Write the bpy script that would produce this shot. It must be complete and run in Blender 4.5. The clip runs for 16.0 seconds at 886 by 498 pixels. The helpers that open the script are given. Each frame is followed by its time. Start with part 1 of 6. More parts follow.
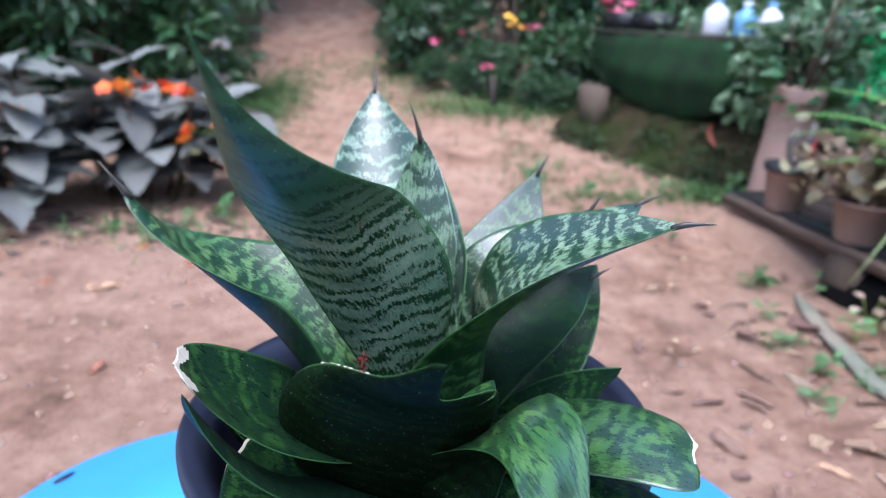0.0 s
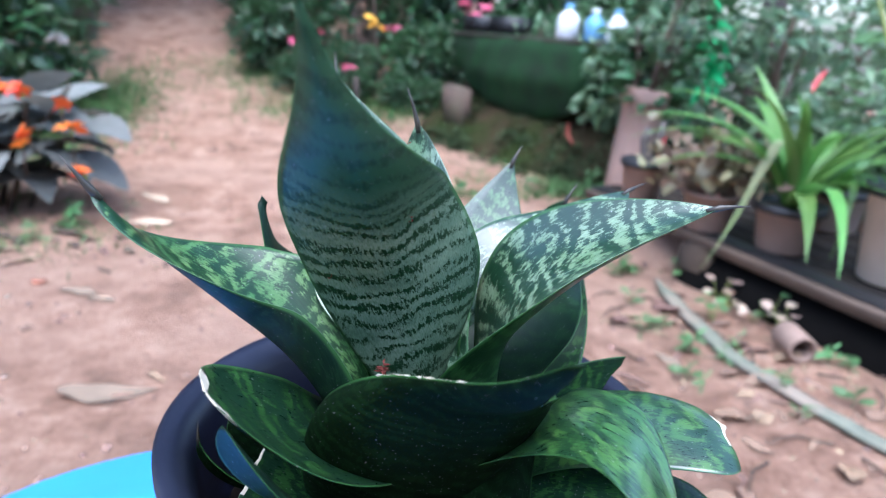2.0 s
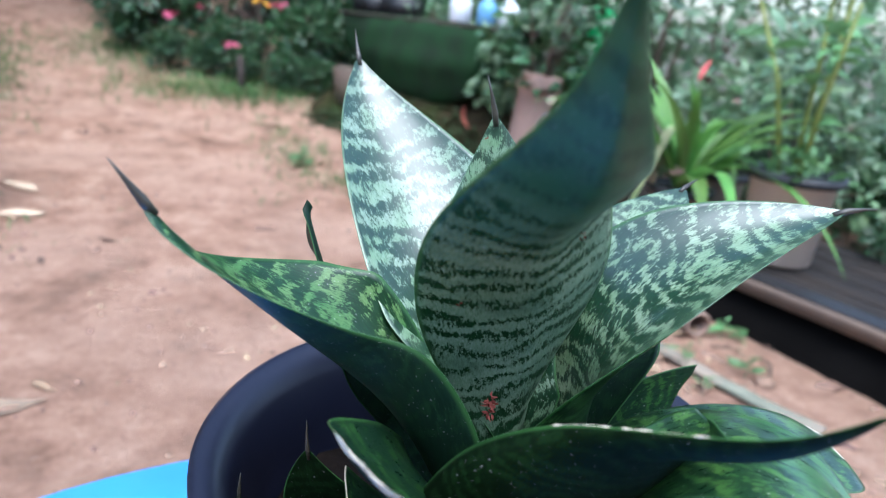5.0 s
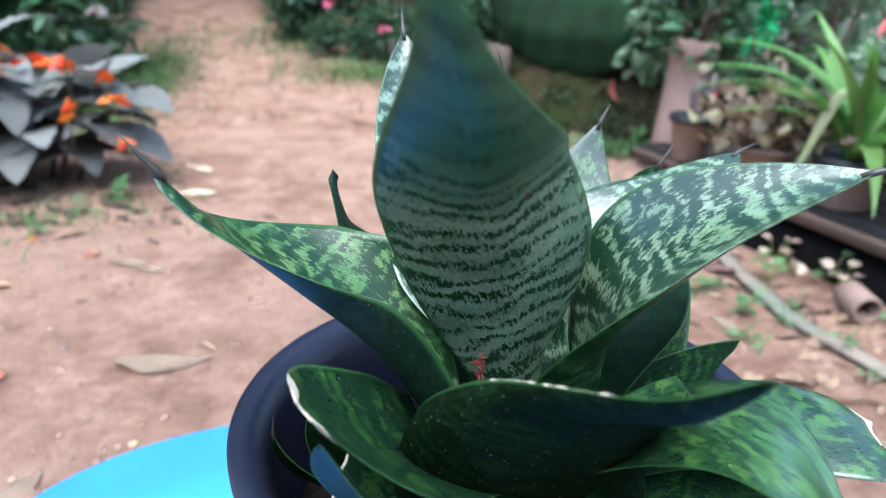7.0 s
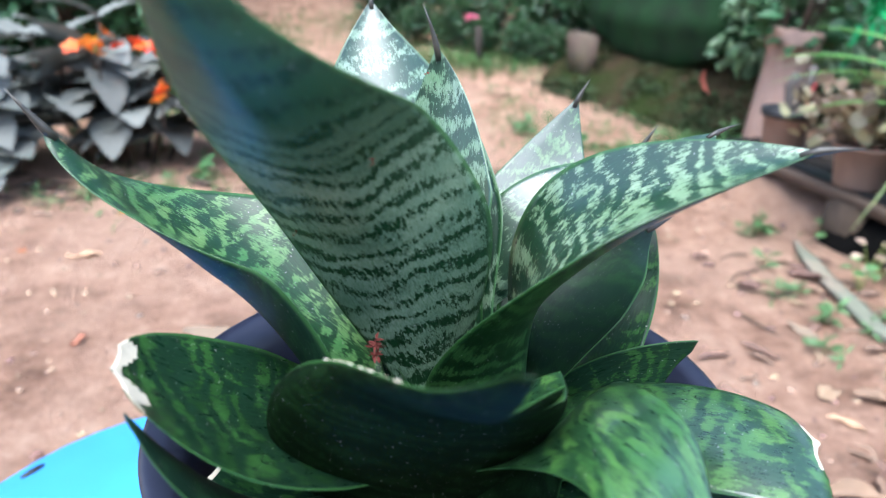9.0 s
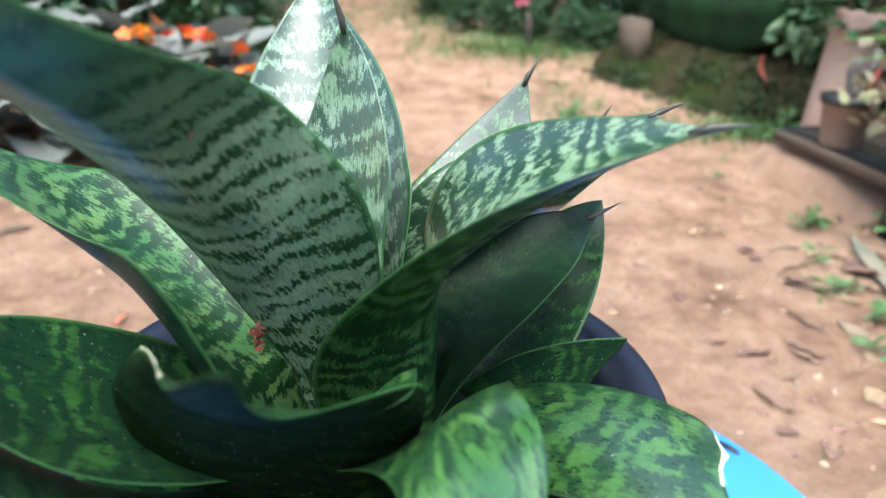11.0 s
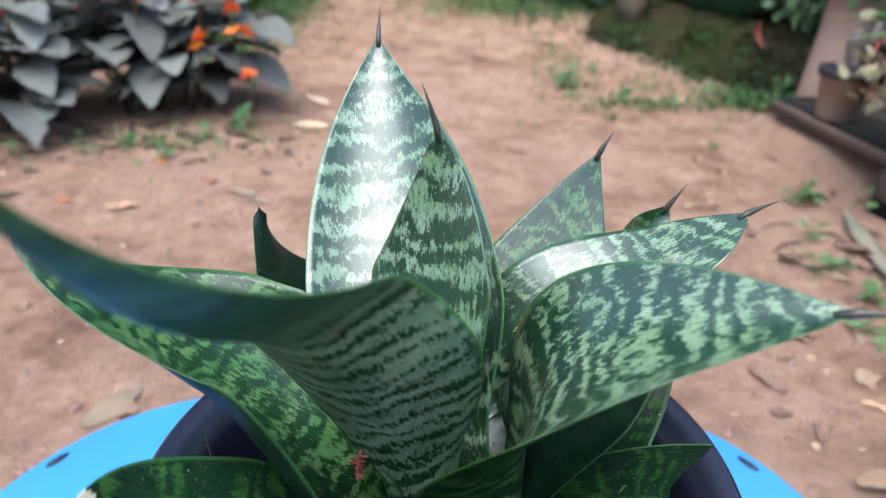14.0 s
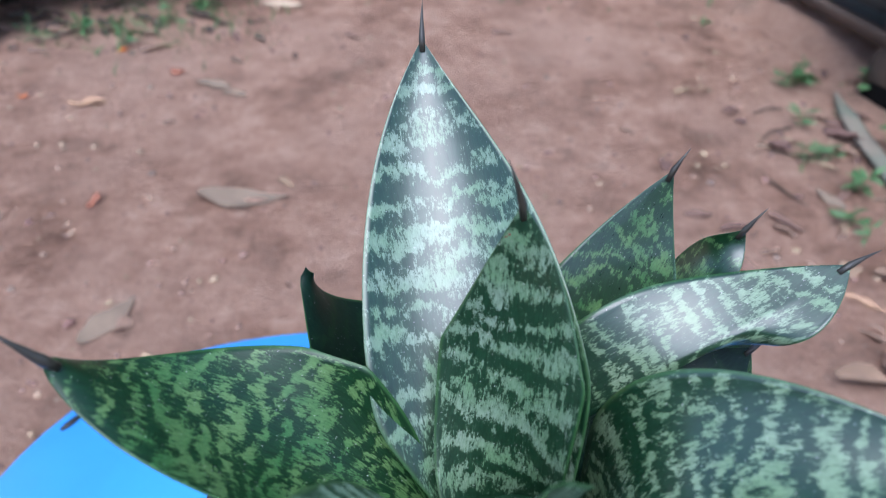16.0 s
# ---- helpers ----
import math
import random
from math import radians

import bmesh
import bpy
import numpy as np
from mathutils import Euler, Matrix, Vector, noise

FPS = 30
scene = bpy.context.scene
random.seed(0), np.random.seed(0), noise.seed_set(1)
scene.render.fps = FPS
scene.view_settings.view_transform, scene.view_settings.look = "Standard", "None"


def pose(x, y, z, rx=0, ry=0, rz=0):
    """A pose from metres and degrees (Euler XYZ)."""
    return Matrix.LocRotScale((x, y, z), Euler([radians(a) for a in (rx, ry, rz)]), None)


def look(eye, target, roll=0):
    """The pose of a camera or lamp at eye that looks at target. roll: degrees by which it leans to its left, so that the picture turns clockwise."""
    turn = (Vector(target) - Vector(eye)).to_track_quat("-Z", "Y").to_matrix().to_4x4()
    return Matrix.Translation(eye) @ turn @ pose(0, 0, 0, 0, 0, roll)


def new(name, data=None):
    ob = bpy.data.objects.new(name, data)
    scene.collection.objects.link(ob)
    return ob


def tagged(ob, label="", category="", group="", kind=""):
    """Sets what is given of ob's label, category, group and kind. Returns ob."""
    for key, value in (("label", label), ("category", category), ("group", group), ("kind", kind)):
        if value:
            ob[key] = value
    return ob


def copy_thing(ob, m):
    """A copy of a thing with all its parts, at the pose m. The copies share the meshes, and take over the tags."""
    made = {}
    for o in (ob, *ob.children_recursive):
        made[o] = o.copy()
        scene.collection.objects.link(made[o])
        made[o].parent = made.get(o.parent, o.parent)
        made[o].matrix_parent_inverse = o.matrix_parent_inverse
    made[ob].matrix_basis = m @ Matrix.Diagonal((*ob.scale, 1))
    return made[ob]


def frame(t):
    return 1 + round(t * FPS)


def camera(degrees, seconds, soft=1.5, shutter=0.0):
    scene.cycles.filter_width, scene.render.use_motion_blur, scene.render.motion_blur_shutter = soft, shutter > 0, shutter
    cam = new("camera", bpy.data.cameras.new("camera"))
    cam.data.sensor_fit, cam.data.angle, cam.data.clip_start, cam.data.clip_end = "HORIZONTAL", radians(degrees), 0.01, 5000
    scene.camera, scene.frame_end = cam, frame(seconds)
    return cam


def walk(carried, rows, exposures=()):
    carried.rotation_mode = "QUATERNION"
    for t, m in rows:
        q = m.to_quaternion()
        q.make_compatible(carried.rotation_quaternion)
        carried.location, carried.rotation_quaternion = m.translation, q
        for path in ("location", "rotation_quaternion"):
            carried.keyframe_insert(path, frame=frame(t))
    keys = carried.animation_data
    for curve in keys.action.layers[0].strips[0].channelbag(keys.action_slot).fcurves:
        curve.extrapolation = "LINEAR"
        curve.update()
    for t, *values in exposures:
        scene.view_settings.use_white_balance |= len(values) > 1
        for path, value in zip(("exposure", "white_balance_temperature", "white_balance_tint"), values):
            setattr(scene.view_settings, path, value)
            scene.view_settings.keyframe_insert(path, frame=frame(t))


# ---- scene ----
cam = camera(66.7, 16.0, soft=1.1)
# a phone lens of about three millimetres of opening, focused on the plant
cam.data.dof.use_dof = True
cam.data.dof.focus_distance = 0.30
cam.data.dof.aperture_fstop = 8.5
PATH = [
    (0, (0.088, 0.062, 0.931), (-0.011, 1.944, 0.261), 1.9),
    (0.5, (0.078, 0.063, 0.927), (0.068, 1.946, 0.255), 2.3),
    (1, (0.063, 0.065, 0.922), (0.135, 1.951, 0.262), 2.6),
    (1.5, (0.042, 0.077, 0.916), (0.241, 1.952, 0.249), 2.5),
    (2, (0.013, 0.086, 0.917), (0.321, 1.953, 0.27), 3.4),
    (2.5, (-0.026, 0.099, 0.916), (0.411, 1.946, 0.283), 4.6),
    (3, (-0.05, 0.111, 0.915), (0.516, 1.922, 0.285), 5.2),
    (3.2, (-0.054, 0.117, 0.911), (0.582, 1.904, 0.278), 5.9),
    (5.3, (-0.068, 0.152, 0.908), (0.565, 1.925, 0.233), 5.4),
    (5.5, (-0.062, 0.148, 0.909), (0.497, 1.94, 0.22), 4.5),
    (6, (-0.043, 0.138, 0.91), (0.383, 1.957, 0.195), 2.8),
    (6.5, (-0.027, 0.131, 0.913), (0.27, 1.968, 0.182), 1.6),
    (7, (-0.007, 0.126, 0.91), (0.187, 1.968, 0.156), 1.0),
    (7.5, (0.01, 0.123, 0.91), (0.141, 1.97, 0.155), 0.7),
    (8, (0.024, 0.123, 0.909), (0.075, 1.976, 0.155), 0.3),
    (8.5, (0.045, 0.13, 0.904), (0.028, 1.972, 0.124), 0.2),
    (9, (0.066, 0.138, 0.899), (0.009, 1.977, 0.114), 0.7),
    (9.2, (0.071, 0.14, 0.898), (0.012, 1.975, 0.104), 1.0),
    (11.3, (0.135, 0.161, 0.888), (-0.118, 1.964, 0.062), -1.1),
    (11.5, (0.141, 0.163, 0.886), (-0.14, 1.959, 0.052), -1.6),
    (12, (0.154, 0.165, 0.887), (-0.167, 1.954, 0.051), -1.3),
    (12.5, (0.153, 0.169, 0.893), (-0.141, 1.951, 0.036), -1.1),
    (13, (0.129, 0.179, 0.911), (-0.125, 1.948, 0.012), -0.5),
    (13.5, (0.101, 0.183, 0.926), (-0.117, 1.939, -0.007), -0.2),
    (14, (0.079, 0.185, 0.946), (-0.081, 1.945, 0.008), 0.9),
    (14.5, (0.061, 0.195, 0.964), (-0.062, 1.92, -0.04), 0.8),
    (15, (0.047, 0.21, 0.978), (-0.033, 1.883, -0.114), 0.8),
    (15.5, (0.038, 0.227, 0.987), (-0.03, 1.883, -0.132), 0.3),
    (16, (0.035, 0.25, 0.994), (-0.033, 1.808, -0.259), 1.1),
]
EXPOSURES = [(0.0, 1.66, 5740, 16), (1.0, 1.60, 5620, 19), (2.5, 2.0, 5520, 11), (3.1, 1.85, 5600, 11), (5.5, 1.75, 5750, 9), (7.5, 1.95, 5880, 9), (9.2, 2.08, 6020, 8), (11.3, 2.02, 6600, 1), (12.7, 1.92, 6750, 1), (14.0, 1.56, 6230, 8), (15.0, 1.28, 5850, 11), (16.0, 1.08, 5600, 14)]
walk(cam, [(t, look(eye, target, roll)) for t, eye, target, roll in PATH], EXPOSURES)

# ---- light: a bright hazy sky over a clearing, the sun behind thin cloud ----
world = bpy.data.worlds.new("sky")
scene.world = world
world.use_nodes = True
_n = world.node_tree.nodes
_sky = _n.new("ShaderNodeTexSky")
_sky.sky_type, _sky.sun_disc = "NISHITA", False
_sky.sun_elevation, _sky.sun_rotation = radians(71), radians(192)
_sky.air_density, _sky.dust_density = 1.0, 2.5
_n["Background"].inputs["Strength"].default_value = 0.15
world.node_tree.links.new(_sky.outputs[0], _n["Background"].inputs["Color"])
sun = new("sun", bpy.data.lights.new("sun", "SUN"))
sun.data.energy, sun.data.angle, sun.data.color = 1.45, radians(55), (0.92, 0.97, 1.0)
sun.matrix_world = look((-0.4, -1.9, 6.1), (0, 0.0, 0.5))

# ---- materials ----
class Nodes:
    """A material with a short way of writing its nodes."""

    def __init__(self, name, rough=0.6, metal=0.0):
        self.m = bpy.data.materials.new(name)
        self.m.use_nodes = True
        self.t = self.m.node_tree
        self.b = self.t.nodes["Principled BSDF"]
        self.b.inputs["Roughness"].default_value = rough
        self.b.inputs["Metallic"].default_value = metal

    def set(self, sock, v):
        if isinstance(v, bpy.types.NodeSocket):
            self.t.links.new(v, sock)
        elif v is not None:
            sock.default_value = v

    def node(self, kind, **props):
        n = self.t.nodes.new(kind)
        for k, v in props.items():
            setattr(n, k, v)
        return n

    def coord(self, which="Object", scale=(1, 1, 1)):
        c, m = self.node("ShaderNodeTexCoord"), self.node("ShaderNodeMapping")
        m.inputs["Scale"].default_value = scale
        self.t.links.new(c.outputs[which], m.inputs[0])
        return m.outputs[0]

    def noise(self, vec, scale, detail=4.0, rough=0.55, distort=0.0):
        n = self.node("ShaderNodeTexNoise")
        self.set(n.inputs["Vector"], vec)
        n.inputs["Scale"].default_value, n.inputs["Detail"].default_value = scale, detail
        n.inputs["Roughness"].default_value, n.inputs["Distortion"].default_value = rough, distort
        return n.outputs["Fac"]

    def math(self, op, a, b=None, c=None):
        n = self.node("ShaderNodeMath", operation=op)
        for s, v in zip(n.inputs, (a, b, c)):
            self.set(s, v)
        return n.outputs[0]

    def ramp(self, fac, stops):
        n = self.node("ShaderNodeValToRGB")
        self.set(n.inputs[0], fac)
        e = n.color_ramp.elements
        while len(e) < len(stops):
            e.new(0.5)
        for el, (p, c) in zip(e, stops):
            el.position, el.color = p, (*c, 1) if len(c) == 3 else c
        return n.outputs[0]

    def mix(self, fac, a, b, how="MIX"):
        n = self.node("ShaderNodeMix", data_type="RGBA", blend_type=how)
        self.set(n.inputs[0], fac)
        for s, v in ((n.inputs[6], a), (n.inputs[7], b)):
            self.set(s, (*v, 1) if isinstance(v, tuple) and len(v) == 3 else v)
        return n.outputs[2]

    def vary(self, colour, amount=0.3, hue=0.02):
        """Object Info's Random moves value and hue a little."""
        i = self.node("ShaderNodeObjectInfo").outputs["Random"]
        n = self.node("ShaderNodeHueSaturation")
        self.set(n.inputs["Color"], colour)
        self.set(n.inputs["Value"], self.math("MULTIPLY_ADD", i, 2 * amount, 1 - amount))
        self.set(n.inputs["Hue"], self.math("MULTIPLY_ADD", i, 2 * hue, 0.5 - hue))
        return n.outputs[0]

    def isle(self, colour, amount=0.35, hue=0.03):
        i = self.node("ShaderNodeNewGeometry").outputs["Random Per Island"]
        n = self.node("ShaderNodeHueSaturation")
        self.set(n.inputs["Color"], colour)
        self.set(n.inputs["Value"], self.math("MULTIPLY_ADD", i, 2 * amount, 1 - amount))
        self.set(n.inputs["Hue"], self.math("MULTIPLY_ADD", i, 2 * hue, 0.5 - hue))
        return n.outputs[0]

    def bump(self, height, strength=0.3, dist=0.01):
        n = self.node("ShaderNodeBump")
        n.inputs["Strength"].default_value, n.inputs["Distance"].default_value = strength, dist
        self.set(n.inputs["Height"], height)
        self.t.links.new(n.outputs[0], self.b.inputs["Normal"])

    def done(self, colour, rough=None, spec=None, coat=None, sheen=None, trans=None):
        self.set(self.b.inputs["Base Color"], (*colour, 1) if isinstance(colour, tuple) else colour)
        self.set(self.b.inputs["Roughness"], rough)
        self.set(self.b.inputs["Specular IOR Level"], spec)
        self.set(self.b.inputs["Coat Weight"], coat)
        if trans:
            # thin leaves let some light through
            tl, mx = self.node("ShaderNodeBsdfTranslucent"), self.node("ShaderNodeMixShader")
            self.set(tl.inputs["Color"], (*colour, 1) if isinstance(colour, tuple) else colour)
            mx.inputs[0].default_value = trans
            out = self.t.nodes["Material Output"]
            self.t.links.new(self.b.outputs[0], mx.inputs[1])
            self.t.links.new(tl.outputs[0], mx.inputs[2])
            self.t.links.new(mx.outputs[0], out.inputs[0])
        return self.m


def snake_leaf(name, dark, pale, period, share, warp=1.0, ragged=1.0, mottle=1.0, rough=0.30, tint=None, fade=0.75, spec=0.9, deep=None, long=3.0, glow=0.10, mid=0.5):
    """Banded succulent leaf: u runs across, v along, both in metres; the second map gives the share of the width and of the length."""
    n = Nodes(name, rough)
    uv = n.node("ShaderNodeUVMap", uv_map="UVMap").outputs[0]
    sep, span = n.node("ShaderNodeSeparateXYZ"), n.node("ShaderNodeSeparateXYZ")
    n.t.links.new(uv, sep.inputs[0])
    n.t.links.new(n.node("ShaderNodeUVMap", uv_map="Span").outputs[0], span.inputs[0])
    rnd = n.node("ShaderNodeObjectInfo").outputs["Random"]
    off = n.node("ShaderNodeCombineXYZ")
    n.set(off.inputs[2], n.math("MULTIPLY", rnd, 7.0))
    add = n.node("ShaderNodeVectorMath", operation="ADD")
    n.t.links.new(uv, add.inputs[0])
    n.t.links.new(off.outputs[0], add.inputs[1])
    base = add.outputs[0]

    def scaled(sx, sy):
        m = n.node("ShaderNodeMapping")
        m.inputs["Scale"].default_value = (sx, sy, 1)
        n.t.links.new(base, m.inputs[0])
        return m.outputs[0]

    def about(a, k):
        return n.math("MULTIPLY", n.math("SUBTRACT", a, 0.5), k)

    k = 0.0125 / period
    wavy = n.noise(scaled(1, 1), 34, 2)                                   # slow bend of the bands
    width = n.noise(scaled(0.35, 1), 62 * k, 2, 0.6)                      # bands of uneven width
    patch = n.noise(scaled(1, 0.70), 230, 5, 0.68)                        # blotches that break the bands
    teeth = n.noise(scaled(1, 1 / long), 620, 4, 0.62)                    # jagged edges that run along the leaf
    streak = n.noise(scaled(1, 0.6 / long), 1900, 3, 0.7)
    grit = n.noise(scaled(1, 0.6), 1500, 3, 0.7)
    shift = about(wavy, warp * 0.030)
    wave = n.math("MULTIPLY", n.math("SINE", n.math("MULTIPLY", n.math("ADD", sep.outputs[1], shift), 6.2832 / period)), 0.30)
    v = n.math("ADD", n.math("ADD", wave, 0.5), about(width, 1.3))
    v = n.math("ADD", v, about(patch, mottle * 1.9))
    v = n.math("ADD", v, n.math("ADD", about(teeth, ragged * 2.1), n.math("ADD", about(streak, ragged * 1.0), about(grit, ragged * 1.1))))
    # bands thin out towards the tip and stop short of the margin
    tip = n.ramp(span.outputs[1], [(fade, (0, 0, 0)), (1.0, (1, 1, 1))])
    rim = n.ramp(span.outputs[0], [(0.90, (0, 0, 0)), (1.0, (1, 1, 1))])
    v = n.math("SUBTRACT", v, n.math("ADD", n.math("MULTIPLY", tip, 0.42), n.math("MULTIPLY", rim, 0.40)))
    cut = 1 - share
    f = n.ramp(v, [(max(cut - 0.030, 0.01), (0, 0, 0)), (min(cut + 0.045, 0.99), (1, 1, 1))])
    fine = n.noise(scaled(1, 0.10), 1700, 3)
    d = n.mix(n.ramp(fine, [(0.35, (0, 0, 0)), (0.75, (1, 1, 1))]), dark, tuple(c * 2.0 for c in dark))
    # half-tone green fringes beside the bands
    half = tuple(a * 0.8 + b * 0.2 for a, b in zip(dark, tint or pale))
    d = n.mix(n.math("MULTIPLY", n.ramp(v, [(max(cut - 0.26, 0.01), (0, 0, 0)), (max(cut - 0.04, 0.05), (1, 1, 1))]), mid), d, half)
    tone = n.noise(scaled(1, 1), 45, 3)
    p = n.mix(n.ramp(tone, [(0.36, (0, 0, 0)), (0.64, (1, 1, 1))]), pale, tint or tuple(c * 0.7 for c in pale))
    p = n.mix(n.ramp(streak, [(0.36, (0.30, 0.30, 0.30)), (0.60, (0, 0, 0))]), p, dark)
    p = n.mix(n.ramp(v, [(min(cut + 0.05, 0.9), (0.35, 0.35, 0.35)), (min(cut + 0.40, 0.99), (0, 0, 0))]), p, half)
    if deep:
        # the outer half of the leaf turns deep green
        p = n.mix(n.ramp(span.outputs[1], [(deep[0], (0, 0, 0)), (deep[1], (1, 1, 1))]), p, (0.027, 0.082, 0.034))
    col = n.mix(f, d, p)
    # a thin fresh green margin
    col = n.mix(n.ramp(span.outputs[0], [(0.955, (0, 0, 0)), (0.985, (0.7, 0.7, 0.7))]), col, (0.045, 0.13, 0.035))
    dust = n.noise(n.coord("Object"), 1100, 1)
    col = n.mix(n.ramp(dust, [(0.735, (0, 0, 0)), (0.78, (0.8, 0.8, 0.8))]), col, (0.42, 0.43, 0.39))
    n.bump(n.math("ADD", n.math("MULTIPLY", fine, 0.35), n.math("MULTIPLY", tone, 2.5)), 0.12, 0.001)
    gloss = n.math("MULTIPLY_ADD", fine, 0.16, n.math("MULTIPLY_ADD", patch, 0.20, rough - 0.17))
    n.done(col, gloss, spec=spec, coat=0.22 if spec > 0.5 else 0.0)
    # the fleshy blade lets a little green light through
    tl, mx = n.node("ShaderNodeBsdfTranslucent"), n.node("ShaderNodeMixShader")
    n.set(tl.inputs["Color"], n.mix(0.5, col, (0.16, 0.42, 0.05)))
    mx.inputs[0].default_value = glow
    n.t.links.new(n.b.outputs[0], mx.inputs[1])
    n.t.links.new(tl.outputs[0], mx.inputs[2])
    n.t.links.new(mx.outputs[0], n.t.nodes["Material Output"].inputs[0])
    return n.m


M_LEAF = snake_leaf("banded_leaf", (0.006, 0.027, 0.011), (0.235, 0.325, 0.23), 0.0150, 0.44, warp=1.3, ragged=1.1, mottle=0.9, tint=(0.15, 0.27, 0.14), rough=0.33, fade=0.90)
M_LEAF_FINE = snake_leaf("fine_banded_leaf", (0.006, 0.027, 0.011), (0.24, 0.34, 0.21), 0.0115, 0.42, warp=1.4, ragged=1.2, mottle=1.1, tint=(0.16, 0.27, 0.135), rough=0.33, fade=0.90)
M_LEAF_MID = snake_leaf("green_banded_leaf", (0.005, 0.025, 0.008), (0.120, 0.225, 0.075), 0.0115, 0.40, warp=1.7, ragged=1.2, mottle=1.3, tint=(0.05, 0.155, 0.045), rough=0.31)
M_LEAF_LOW = snake_leaf("matt_green_banded_leaf", (0.005, 0.025, 0.008), (0.120, 0.225, 0.075), 0.0115, 0.40, warp=1.7, ragged=1.2, mottle=1.3, tint=(0.05, 0.155, 0.045), rough=0.36, spec=0.45)
M_LEAF_GREEN = snake_leaf("green_patched_leaf", (0.008, 0.030, 0.011), (0.078, 0.186, 0.038), 0.0140, 0.46, warp=1.8, ragged=1.1, mottle=1.6, tint=(0.035, 0.12, 0.03), fade=0.95, long=3.6)
# dimmer copy of the patched green, with the crown's shade mixed into it
M_LEAF_DIM = snake_leaf("shade_dimmed_green_leaf", (0.006, 0.020, 0.010), (0.037, 0.112, 0.027), 0.0120, 0.34, warp=1.6, ragged=1.0, mottle=1.3, tint=(0.014, 0.050, 0.012), fade=0.95, spec=0.14, long=3.5, glow=0.04)
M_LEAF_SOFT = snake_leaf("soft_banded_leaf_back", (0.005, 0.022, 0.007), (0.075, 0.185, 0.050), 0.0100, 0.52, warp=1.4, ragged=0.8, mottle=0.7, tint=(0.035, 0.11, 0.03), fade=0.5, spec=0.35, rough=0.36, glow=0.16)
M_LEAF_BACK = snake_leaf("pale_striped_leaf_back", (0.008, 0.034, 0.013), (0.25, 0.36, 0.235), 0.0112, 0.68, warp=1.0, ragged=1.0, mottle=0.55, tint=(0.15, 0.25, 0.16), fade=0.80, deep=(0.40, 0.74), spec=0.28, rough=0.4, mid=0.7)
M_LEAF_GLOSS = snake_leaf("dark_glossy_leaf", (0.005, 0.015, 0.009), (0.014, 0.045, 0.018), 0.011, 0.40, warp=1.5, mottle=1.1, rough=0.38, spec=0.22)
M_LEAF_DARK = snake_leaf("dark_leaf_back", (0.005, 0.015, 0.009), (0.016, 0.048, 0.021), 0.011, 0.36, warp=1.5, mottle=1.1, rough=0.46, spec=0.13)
# leaf green taken almost to black: the shade low in the pot is in the colour
M_LEAF_SHADED = snake_leaf("shade_darkened_leaf", (0.002, 0.006, 0.002), (0.009, 0.027, 0.008), 0.0085, 0.40, rough=0.65, fade=0.95, spec=0.04)


def plain(name, colour, rough=0.6, scale=30, vary=0.25, bump=0.2, dist=0.004, spec=None, metal=0.0, isle=False, rand=0.0, trans=None, second=None):
    n = Nodes(name, rough, metal)
    v = n.coord()
    a, b = n.noise(v, scale, 5), n.noise(v, scale * 0.17, 3)
    lo, hi = tuple(c * (1 - vary) for c in colour), tuple(min(1, c * (1 + vary)) for c in colour)
    col = n.mix(a, lo, hi)
    col = n.mix(n.ramp(b, [(0.42, (0, 0, 0)), (0.68, (1, 1, 1))]), col, second or tuple(c * 0.7 for c in colour))
    if isle:
        col = n.isle(col)
    if rand:
        col = n.vary(col, rand)
    if bump:
        n.bump(n.math("ADD", a, b), bump, dist)
    return n.done(col, n.math("MULTIPLY_ADD", b, 0.25, rough - 0.12), spec=spec, trans=trans)


def soil_mat():
    n = Nodes("red_soil", 0.95)
    v = n.coord()
    big, mid, fine, grit = n.noise(v, 0.9, 6, 0.65), n.noise(v, 5, 9, 0.76), n.noise(v, 60, 6, 0.75), n.noise(v, 210, 3, 0.7)
    col = n.ramp(mid, [(0.30, (0.129, 0.068, 0.041)), (0.45, (0.411, 0.227, 0.147)), (0.57, (0.60, 0.36, 0.245)), (0.72, (0.80, 0.57, 0.42))])
    worn = n.mix(fine, (0.47, 0.265, 0.178), (0.80, 0.545, 0.395))
    col = n.mix(n.ramp(big, [(0.42, (0, 0, 0)), (0.62, (0.75, 0.75, 0.75))]), col, worn)
    col = n.mix(n.ramp(fine, [(0.60, (0, 0, 0)), (0.72, (0.8, 0.8, 0.8))]), col, (0.724, 0.537, 0.418))
    col = n.mix(n.ramp(fine, [(0.26, (1, 1, 1)), (0.38, (0, 0, 0))]), col, (0.113, 0.072, 0.059))
    col = n.mix(n.ramp(grit, [(0.66, (0, 0, 0)), (0.74, (0.8, 0.8, 0.8))]), col, (0.625, 0.525, 0.456))
    # leaf mould and a green film in patches
    mould, moss = n.noise(v, 2.6, 6, 0.75), n.noise(v, 1.5, 6, 0.75)
    col = n.mix(n.ramp(mould, [(0.60, (0, 0, 0)), (0.72, (0.65, 0.65, 0.65))]), col, (0.170, 0.117, 0.082))
    col = n.mix(n.ramp(moss, [(0.63, (0, 0, 0)), (0.74, (0.55, 0.55, 0.55))]), col, (0.15, 0.16, 0.075))
    n.bump(n.math("ADD", n.math("MULTIPLY", mid, 2.2), n.math("ADD", fine, n.math("MULTIPLY", grit, 0.5))), 1.0, 0.03)
    return n.done(col, spec=0.25)


